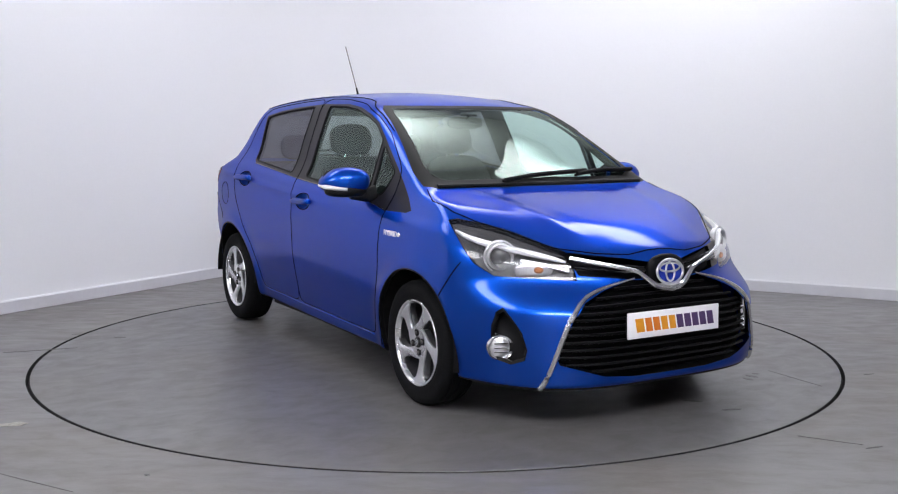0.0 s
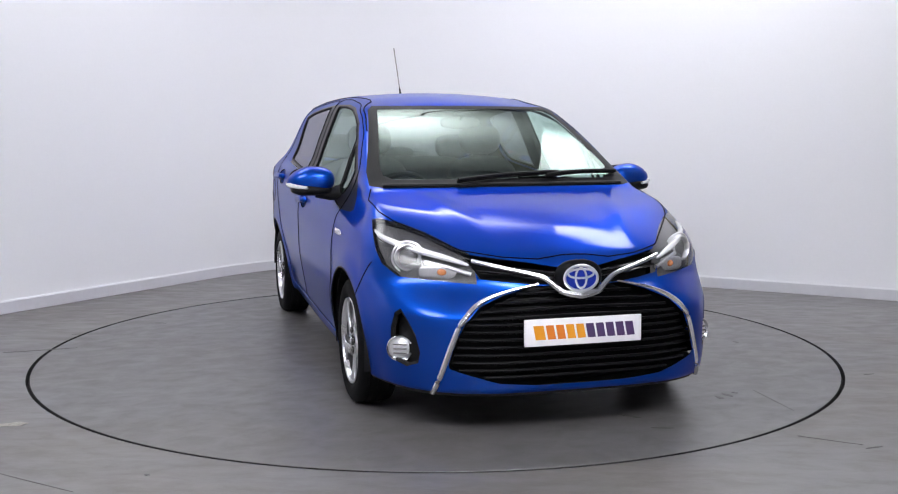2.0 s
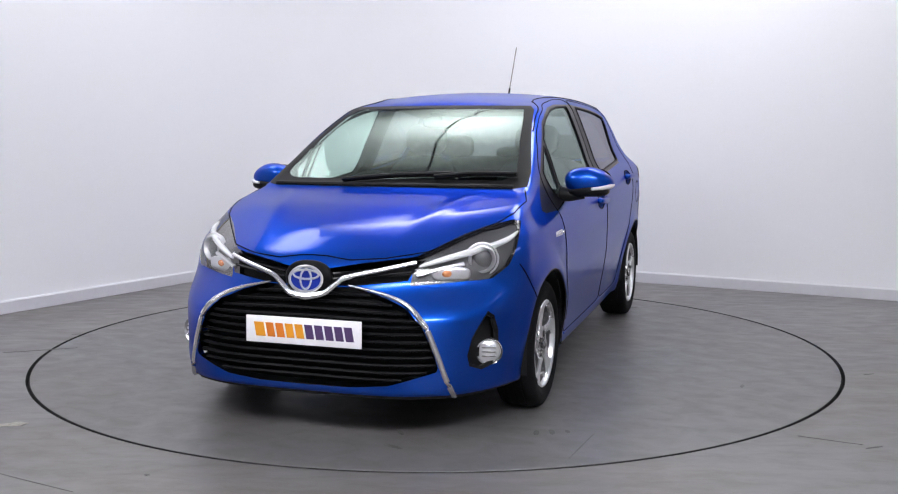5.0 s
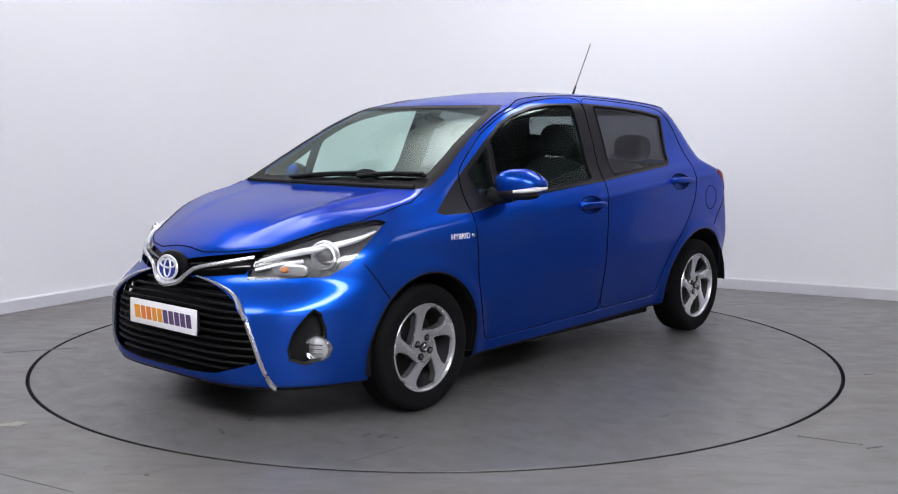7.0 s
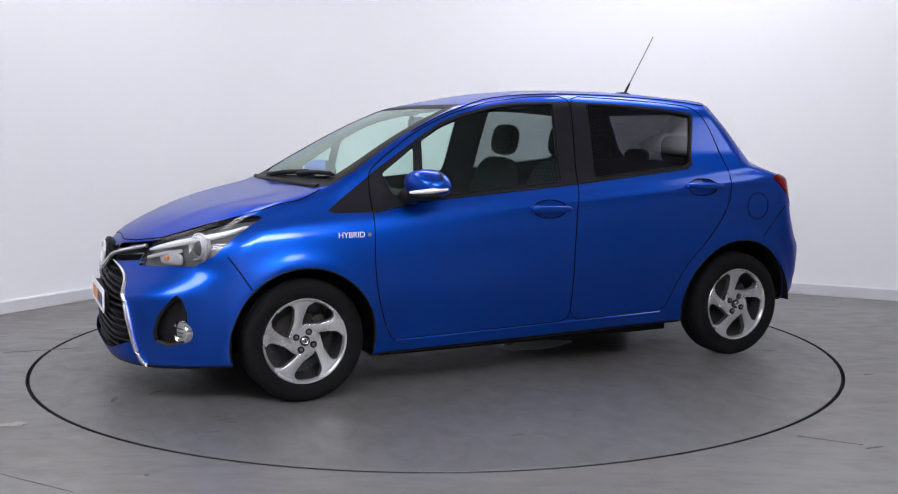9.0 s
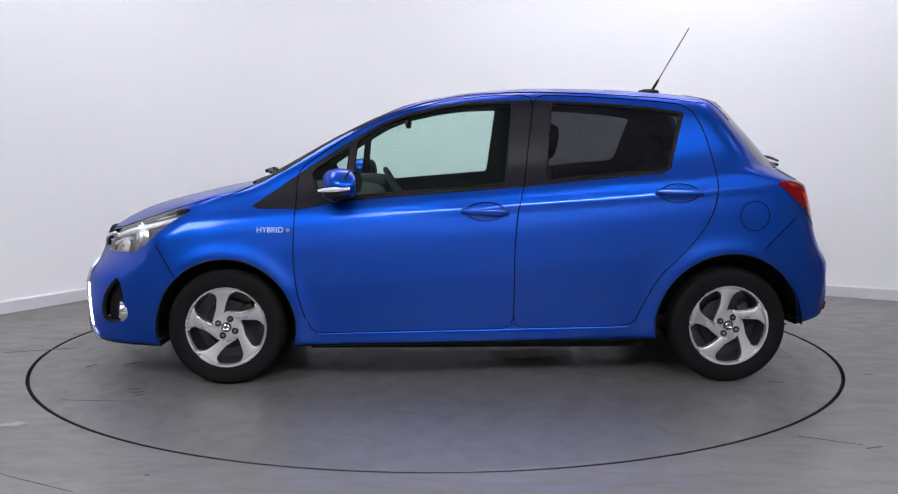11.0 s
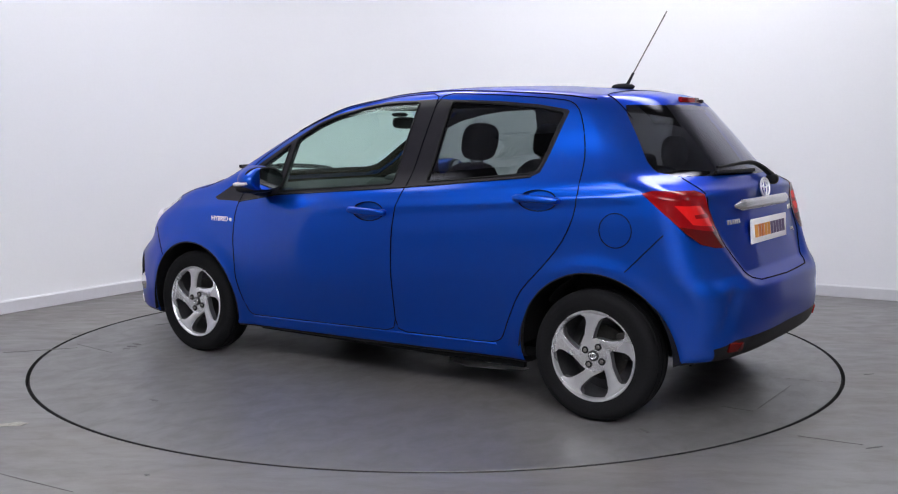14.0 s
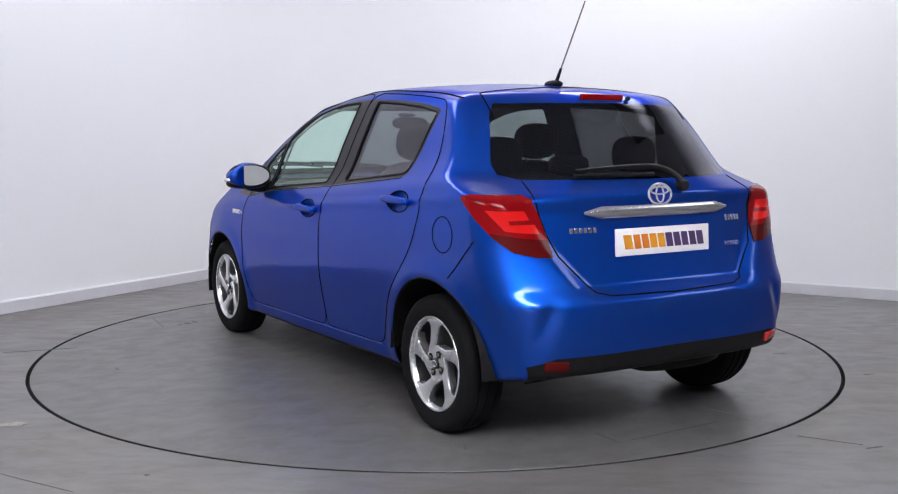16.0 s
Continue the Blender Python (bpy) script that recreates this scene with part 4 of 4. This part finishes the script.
        b = blob(0, 0, 0, 0.02, 0.014, 0.01, 2, m=frame_at(on_body("lamp", [(0.92, 0.68)], -0.02)[0], (0.5, -1, 0), (1, 0.5, 0)))
        part("indicator_bulb", M(b), LAMPORANGE, lamp, "amber indicator bulb")
        # tail lamp
        tl = shell_part("tail_lamp", P((14,), mir, 0.004), RED, car, "glossy red tail lamp")
        shell_part("light_bar", P((27,), mir, 0.004), BRIGHTRED, tl, "bright red light bar")
        shell_part("lower_lens", P((24,), mir, 0.004), DARKRED, tl, "dark amber-red lower lens")
        # fog lamp
        fr = shell_part("fog_lamp_recess", P((17,), mir, -0.045), BLACK, car, "black fog lamp surround")
        m = frame_at((1.802, 0.704, 0.357), (0.40, -1, 0), (1, 0.38, 0.0))
        b = lathe([(-0.05, 0.058), (0.0, 0.058), (0.006, 0.054), (0.0, 0.046), (-0.015, 0.042)], 36, "z")
        b.transform(m)
        part("chrome_ring", M(b), CHROME, fr, "chrome fog lamp ring")
        b = lathe([(-0.025, 0.046), (-0.004, 0.044), (0.006, 0.02), (0.007, 0.0)], 32, "z")
        b.transform(m)
        part("fog_lens", M(b), LAMPSILVER, fr, "bright fog lamp glass")
        for k in range(3):
            b = tube([m @ Vector((x, 0.018 * (k - 1), 0.007)) for x in (-0.028, 0, 0.028)], 0.003, 6)
            part("lens_rib", M(b), LAMPGREY, fr)
        b = tube(on_body("front", dense(FOG_RECESS, 0.015, True), -0.014), 0.013, 6, True)
        part("recess_wall", M(b), BLACK, fr)
        # side mouldings and shut lines
        for o, ends in ((FRONT_DOOR, True), (REAR_DOOR, True)):
            part("shut_line", M(outline("side", rounded(o, 0.06, 3), 0.003)), GAP, car)
        part("shut_line", M(outline("side", [(1.50, 0.545), (1.56, 0.64), (1.60, 0.70)], 0.003, False)), GAP, car)
        part("shut_line", M(outline("side", [(-1.41, 0.672), (-1.57, 0.835)], 0.003, False)), GAP, car)
        part("fuel_flap_line", M(outline("side", circle(-1.362, 0.844, 0.073), 0.0025)), GAP, car)
        part("bonnet_line", M(outline("front", [(0.68, 0.985), (0.715, 0.94), (0.705, 0.90), (0.665, 0.868), (0.45, 0.764), (0.30, 0.742), (0.16, 0.735), (0.06, 0.748), (0, 0.75)], 0.0032, False)), GAP, car)
        part("tailgate_line", M(outline("rear", [(0.575, 1.06), (0.60, 1.0), (0.56, 0.85), (0.53, 0.773), (0.40, 0.632), (0.34, 0.618), (0.0, 0.612)], 0.0036, False)), GAP, car)
        part("roof_channel", M(outline("side", smooth_line([(0.633, 1.258), (0.424, 1.352), (0.184, 1.420), (-0.056, 1.450), (-0.4, 1.455), (-0.9, 1.430), (-1.15, 1.40)], 3), 0.004, False)), GAP, car)
        part("belt_moulding", M(outline("side", [(0.912, 0.874), (0.64, 0.920), (-0.21, 0.986), (-0.92, 1.055)], 0.004, False, 0.001)), GLOSSBLACK, car)
        for win in (WIN_QUARTER, WIN_FRONT, WIN_REAR):
            part("window_seal", M(outline("side", rounded(win, 0.018, 3), 0.005)), BORDER, car, "black rubber window seal")
        # bead added along the sill only to catch a bright highlight line
        part("sill_glint_bead", M(outline("side", [(0.80, 0.252), (-0.75, 0.279)], 0.006, False)), PAINT, car)
        # wheel arches
        for ax, r in zip(AXLES, ARCH):
            b = lathe([(0.48, 0.0), (0.48, r + 0.02), (0.70, r + 0.02), (0.815, r + 0.004)], 60)
            b.transform(pose(ax, 0, HUBZ))
            bmesh.ops.delete(b, geom=[v for v in b.verts if v.co.z < (0.2 if ax > 0 else 0.27)], context="VERTS")
            part("arch_liner", M(b), BLACK, car, "black wheel arch liner")
            part("arch_edge", M(outline("side", [(ax + (r - 0.001) * math.cos(a), HUBZ + (r - 0.001) * math.sin(a)) for a in np.linspace(-0.1, math.pi + 0.1, 40)], 0.004, False, -0.002)), BLACK, car)
        # handles
        for nm, (hx, hz), d in (("front", (-0.03, 0.868), ""), ("rear", (-0.985, 0.958), "r")):
            dr = doors[("R" if mir else "L") + d]
            p = on_body("side", [(hx, hz)])[0]
            nrm = gradient(p[None])[0]
            hm = frame_at(p, (1, 0, 0.03), nrm)
            V, N, Fs = P((26,) if d else (25,), mir)
            q = ((V[:, 0] - hx) / 0.096) ** 2 + ((V[:, 2] - hz + 0.002) / 0.046) ** 2
            V = V - N * (0.030 * np.clip(1 - q * q, 0, 1))[:, None]
            hb = blob(0, 0, 0, 0.115, 0.017, 0.012, 3, m=hm @ pose(0, 0, 0.026))
            join(hb, blob(0, 0, 0, 0.02, 0.016, 0.016, 3, m=hm @ pose(-0.095, 0, 0.01)))
            join(hb, blob(0, 0, 0, 0.03, 0.017, 0.016, 3, m=hm @ pose(0.09, 0, 0.01)))
            h = part("door_handle", M(hb), PAINT, dr, "blue pull handle")
            cup = shell_part("handle_cup", (V, N, Fs), PAINT, h, "blue dished handle recess")
            cup.data.normals_split_custom_set_from_vertices([tuple(v.normal) for v in cup.data.vertices])
            part("cup_edge", M(outline("side", [(hx + 0.096 * math.cos(a), hz - 0.002 + 0.046 * math.sin(a)) for a in np.linspace(0, 6.283, 28, endpoint=False)], 0.003, True)), GAP, h)
        # door mirror
        mr = blob(0, 0, 0, 0.085, 0.118, 0.068, 2.5, 32, 22)
        for v in mr.verts:
            v.co.x = max(v.co.x, -0.055)
            v.co.z *= 1 - 0.35 * max(0, v.co.y / 0.118) ** 2
            v.co.x -= 0.055 * (v.co.y / 0.118 + 1) * 0.5
            v.co.z -= 0.012 * max(0, v.co.y / 0.118)
        mr.transform(pose(0.70, 0.895, 1.012))
        dm = new("door_mirror")
        dm.parent = car
        dm["label"] = "blue door mirror with a black base"
        part("housing", M(mr), PAINT, dm)
        b = blob(0, 0, 0, 0.078, 0.108, 0.03, 2.6, m=pose(0.685, 0.89, 0.962))
        part("lower_cover", M(b), BLACK, dm, "black lower mirror cover")
        b = tube([(0.70, 0.87, 0.955), (0.71, 0.80, 0.94), (0.73, 0.745, 0.95)], [0.035, 0.034, 0.042], 10)
        part("mirror_arm", M(b), BLACK, dm, "black mirror arm")
        b = blob(0, 0, 0, 0.014, 0.116, 0.064, 2.6, m=pose(0.618, 0.889, 1.009, 0, 0, -14))
        part("mirror_bezel", M(b), BLACK, dm, "black mirror bezel")
        b = lathe([(-0.002, 0.0), (-0.002, 1.0), (0.002, 0.98)], 32, "x")
        b.transform(pose(0.602, 0.887, 1.01, 0, 0, -14) @ Matrix.Diagonal((1, 0.100, 0.056, 1)))
        bmesh.ops.recalc_face_normals(b, faces=b.faces[:])
        part("mirror_glass", M(b), MIRROR, dm, "reflecting mirror glass")
        b = tube([(0.775, 0.925, 0.975), (0.745, 0.975, 0.98), (0.69, 1.004, 0.985), (0.62, 1.008, 0.99)], [0.007, 0.010, 0.012, 0.007], 8)
        part("indicator_strip", M(b), LAMPWHITE, dm, "white indicator strip")
        # badge
        p = on_body("side", [(1.028, 0.776)], 0.001)[0]
        m = frame_at((p[0], p[1] * sg, p[2]), (-sg, 0, 0), (0, sg, 0))
        lettering("hybrid_badge", "HYBRID", 0.038, LAMPWHITE, car, m, "bright HYBRID lettering")
        b = lathe([(0.0, 0.011), (0.004, 0.010), (0.005, 0.0)], 16, "z")
        b.transform(m @ pose(0.088, 0, 0))
        part("badge_leaf", b, CHROME, car)

    # ---- grille and nose
    zs = np.linspace(0.262, 0.61, 12)
    for z in zs:
        edge = [i for i in np.linspace(0, 0.555, 60) if inside([tuple(q) for q in GRILLE], np.array([i]), np.array([z]))[0]]
        if edge:
            yy = np.linspace(-max(edge), max(edge), 25)
            part("grille_slat", tube(on_body("front", [(y, z) for y in yy], -0.028), 0.0068, 8, flat=1.6), GRILLEBLACK, car)
    for z0, z1 in ((0.675, 0.70), (0.655, 0.672)):
        for sg in (1, -1):
            part("upper_grille_bar", tube(on_body("front", [(sg * y, z0 + (z1 + 0.02 - z0) * y / 0.42) for y in np.linspace(0.09, 0.41, 14)], -0.012), 0.006, 6), GLOSSBLACK, car)
    ch = smooth_line([(0.175, 0.638), (0.317, 0.604), (0.428, 0.560), (0.499, 0.494), (0.534, 0.414), (0.570, 0.30), (0.600, 0.200)], 6)
    b = tube(on_body("front", ch, 0.004), [0.004 + 0.008 * min(1, i / 14) for i in range(len(ch))], 8)
    both("grille_surround", b, SATIN, car, "satin chrome grille surround")
    b = smooth_line([(0.42, 0.722), (0.30, 0.697), (0.17, 0.668), (0.125, 0.642), (0.075, 0.603), (0, 0.588)], 6)
    full = b + [(-y, z) for y, z in b[-2::-1]]
    part("nose_bar", tube(on_body("front", full, 0.008), [0.009 + 0.008 * max(0, 1 - abs(y) / 0.2) for y, z in full], 8), SATIN, car, "satin chrome wing bar")
    p = on_body("front", [(0, 0.66)])[0]
    b = blob(p[0] - 0.012, 0, 0.66, 0.028, 0.105, 0.075, 2.4)
    part("emblem_pod", b, GRILLEBLACK, car, "black emblem mount")
    emblem(car, frame_at((p[0] + 0.0165, 0, 0.66), (0, 1, 0), (1, 0, 0.12)), 0.073, 0.052, BADGEBLUE, "front_emblem")
    number_plate(car, frame_at((2.086, 0, 0.449), (0, 1, 0), (1, 0, 0.03)))
    part("plate_holder", box_bm(0.02, 0.50, 0.09, pose(2.07, 0, 0.449), 0.004), BLACK, car)
    b = tube(on_body("front", [(y, 0.192) for y in np.linspace(-0.56, 0.56, 30)], -0.016), 0.02, 8)
    part("air_dam", b, BLACK, car, "black lower air dam")
    part("sump_panel", box_bm(2.5, 1.1, 0.07, pose(0.12, 0, 0.205), 0.02), BLACK, car, "black underfloor panel")
    for y in (0.62, -0.62):
        part("sill_pinch", box_bm(1.7, 0.03, 0.05, pose(0.0, y * 1.1, 0.185), 0.008), BLACK, car)
    part("exhaust_box", blob(-1.55, -0.25, 0.27, 0.11, 0.26, 0.06, 3.5), BLACK, car, "dark exhaust silencer")

    # ---- tail
    number_plate(tail, frame_at((-1.752, 0, 0.814), (0, -1, 0), (-1, 0, 0.06)))
    b = tube(on_body("rear", [(y, 0.935) for y in np.linspace(-0.395, 0.395, 31)], 0.014), [0.006 + 0.02 * min(1, (15 - abs(i - 15)) / 3) for i in range(31)], 10, flat=0.7)
    part("chrome_bar", b, SATIN, tail, "satin chrome tailgate bar")
    p = on_body("rear", [(0, 1.0)], 0.004)[0]
    emblem(tail, frame_at(p, (0, -1, 0), gradient(p[None])[0]), 0.062, 0.043, BADGEBLUE, "rear_emblem")
    for k in range(6):
        y = 0.455 - 0.022 * k
        p = on_body("rear", [(y, 0.868)], 0.002)[0]
        part("letter_bar", box_bm(0.016, 0.021, 0.004, frame_at(p, (0, -1, 0), gradient(p[None])[0]), 0.001), CHROME, tail)
    for k in range(5):
        y = -0.40 - 0.021 * k
        p = on_body("rear", [(y, 0.885)], 0.002)[0]
        part("letter_bar", box_bm(0.015, 0.024, 0.004, frame_at(p, (0, -1, 0), gradient(p[None])[0]), 0.001), CHROME, tail)
    p = on_body("rear", [(-0.42, 0.775)], 0.001)[0]
    lettering("hybrid_badge", "HYBRID", 0.028, CHROME, tail, frame_at(p, (0, -1, 0), gradient(p[None])[0]), "small chrome HYBRID lettering")
    b = box_bm(0.018, 0.24, 0.028, pose(-1.346, 0, 1.408), 0.006)
    part("high_brake_lamp", b, RED, tail, "red high-level brake lamp")
    part("washer_jet", blob(-1.35, -0.15, 1.405, 0.012, 0.01, 0.01), BLACK, tail)
    arc = smooth_line([(-0.135, 1.02), (-0.11, 1.06), (-0.04, 1.09), (0.12, 1.094), (0.36, 1.078)], 6)
    wp = part("rear_wiper", tube(on_body("rear", arc, 0.03), [0.017, 0.017, 0.017, 0.016] + [0.014 - 0.0004 * i for i in range(len(arc) - 4)], 8), BLACK, tail, "black rear wiper arm")
    part("wiper_blade", tube(on_body("rear", [(y, 1.072 - 0.02 * (y - 0.1) ** 2) for y in np.linspace(-0.02, 0.37, 14)], 0.012), 0.009, 6), BLACK, wp)
    part("pivot_cap", blob(*on_body("rear", [(-0.135, 1.02)], 0.02)[0], 0.03, 0.025, 0.025), BLACK, wp)
    for sg in (1, -1):
        p = on_body("rear", [(sg * 0.595, 0.36)], 0.002)[0]
        g = gradient(p[None])[0]
        part("rear_reflector", box_bm(0.10, 0.042, 0.01, frame_at(p, (0, -1, 0), g), 0.004), REDREFLEX if sg < 0 else DARKRED, car, "red rear bumper reflector")
    seam = smooth_line([(-1.30, 0.545), (-1.20, 0.535), (-1.165, 0.50), (-1.155, 0.25), (-1.15, 0.0), (-1.155, -0.25), (-1.165, -0.50), (-1.20, -0.535), (-1.30, -0.545)], 6)
    top = cast(np.array([(x, y, 1.7) for x, y in seam]), np.tile((0.0, 0.0, -1.0), (len(seam), 1)), 0.8)
    part("spoiler_line", tube(top, 0.0032, 6), GAP, tail)
    # ---- roof aerial
    ae = new("roof_aerial")
    ae.parent = car
    ae["label"] = "black whip aerial on the roof"
    part("aerial_base", blob(-1.0, 0, 1.478, 0.062, 0.024, 0.018, 2.2), BLACK, ae)
    part("aerial_stalk", tube([(-1.02, 0, 1.485), (-1.055, 0, 1.548)], [0.009, 0.006], 8), BLACK, ae)
    part("whip", tube([(-1.055, 0, 1.548), (-1.222, 0, 1.836)], 0.0034, 8), STEEL, ae, "thin grey whip")
    # ---- wipers
    for pts in ([(-0.25, 1.0), (0.0, 1.022), (0.30, 1.035)], [(0.22, 1.018), (0.40, 1.035), (0.62, 1.036)]):
        L_ = smooth_line(pts, 8)
        w = part("windscreen_wiper", tube(on_body("front", L_, 0.026), 0.010, 8), BLACK, car, "black windscreen wiper")
        part("blade", tube(on_body("front", [(y, z + 0.006) for y, z in L_], 0.010), 0.008, 6), BLACK, w)
    part("cowl_panel", tube(on_body("front", [(y, 0.996) for y in np.linspace(-0.62, 0.62, 30)], 0.002), 0.012, 8), BLACK, car, "black cowl panel")

    # ---- cabin
    part("dashboard", blob(0.80, 0, 0.86, 0.30, 0.68, 0.105, 4, 40, 20), INSIDE, car, "dark grey dashboard")
    part("instrument_hood", blob(0.60, -0.36, 0.955, 0.13, 0.17, 0.05, 2.6), INSIDE, car)
    m = pose(0.42, -0.36, 0.87, 0, -62, 0)
    st = part("steering_wheel", tube([m @ Vector((0.18 * math.cos(a), 0.18 * math.sin(a), 0)) for a in np.linspace(0, 6.283, 40, endpoint=False)], 0.015, 8, True), INSIDE, car, "black steering wheel")
    part("steering_hub", blob(0, 0, 0, 0.08, 0.09, 0.03, 2.6, m=m), INSIDE, st)
    for a in (0, 120, 240):
        part("steering_spoke", tube([m @ Vector((0, 0, 0)), m @ Vector((0.18 * math.cos(math.radians(a + 90)), 0.18 * math.sin(math.radians(a + 90)), 0))], 0.014, 6), INSIDE, st)
    for y in (0.36, -0.36):
        seat(car, y)
    rb = new("rear_bench")
    rb.parent = car
    rb["label"] = "dark fabric rear bench with three headrests"
    part("cushion", blob(-0.78, 0, 0.52, 0.25, 0.62, 0.09, 4), FABRIC, rb)
    part("backrest", blob(0, 0, 0, 0.075, 0.60, 0.29, 4, m=pose(-1.03, 0, 0.80, 0, -14, 0)), FABRIC, rb)
    for y in (0.40, -0.40):
        part("headrest", blob(-1.12, y, 1.15, 0.045, 0.125, 0.085, 3), FABRIC, rb)
    part("headrest", blob(-1.12, 0, 1.10, 0.04, 0.11, 0.05, 3), FABRIC, rb)
    rv = part("interior_mirror", blob(0.36, 0, 1.305, 0.018, 0.115, 0.034, 3), BLACK, car, "black interior mirror")
    part("mirror_stem", tube([(0.365, 0, 1.315), (0.42, 0, 1.36)], 0.008, 6), BLACK, rv)
    part("sensor_cover", blob(0.40, 0, 1.352, 0.035, 0.05, 0.012, 3), BLACK, rv)

    # ---- wheels
    w = wheel(car)
    w.matrix_basis = pose(AXLES[0], 0.728, HUBZ, 0, 3, 0)
    copy_thing(w, pose(AXLES[1], 0.728, HUBZ, 0, 0, 0))
    copy_thing(w, pose(AXLES[0], -0.728, HUBZ, 0, 40, 180))
    copy_thing(w, pose(AXLES[1], -0.728, HUBZ, 0, 10, 180))
    bm.free()
    return car


room()
light_canopy()
ceiling_cable()
for q in SOFTBOXES:
    softbox(*q)
floor_marks()
deck = turntable()
car = build_car()


def table_pose(deg):
    return pose(0, 0, 0, 0, 0, deg - 90)


def motions():
    walk(deck, [(t, table_pose(a)) for t, a in TURN])
    walk(car, [(t, table_pose(a) @ pose(CAR_X, CAR_Y, 0)) for t, a in TURN])


motions()
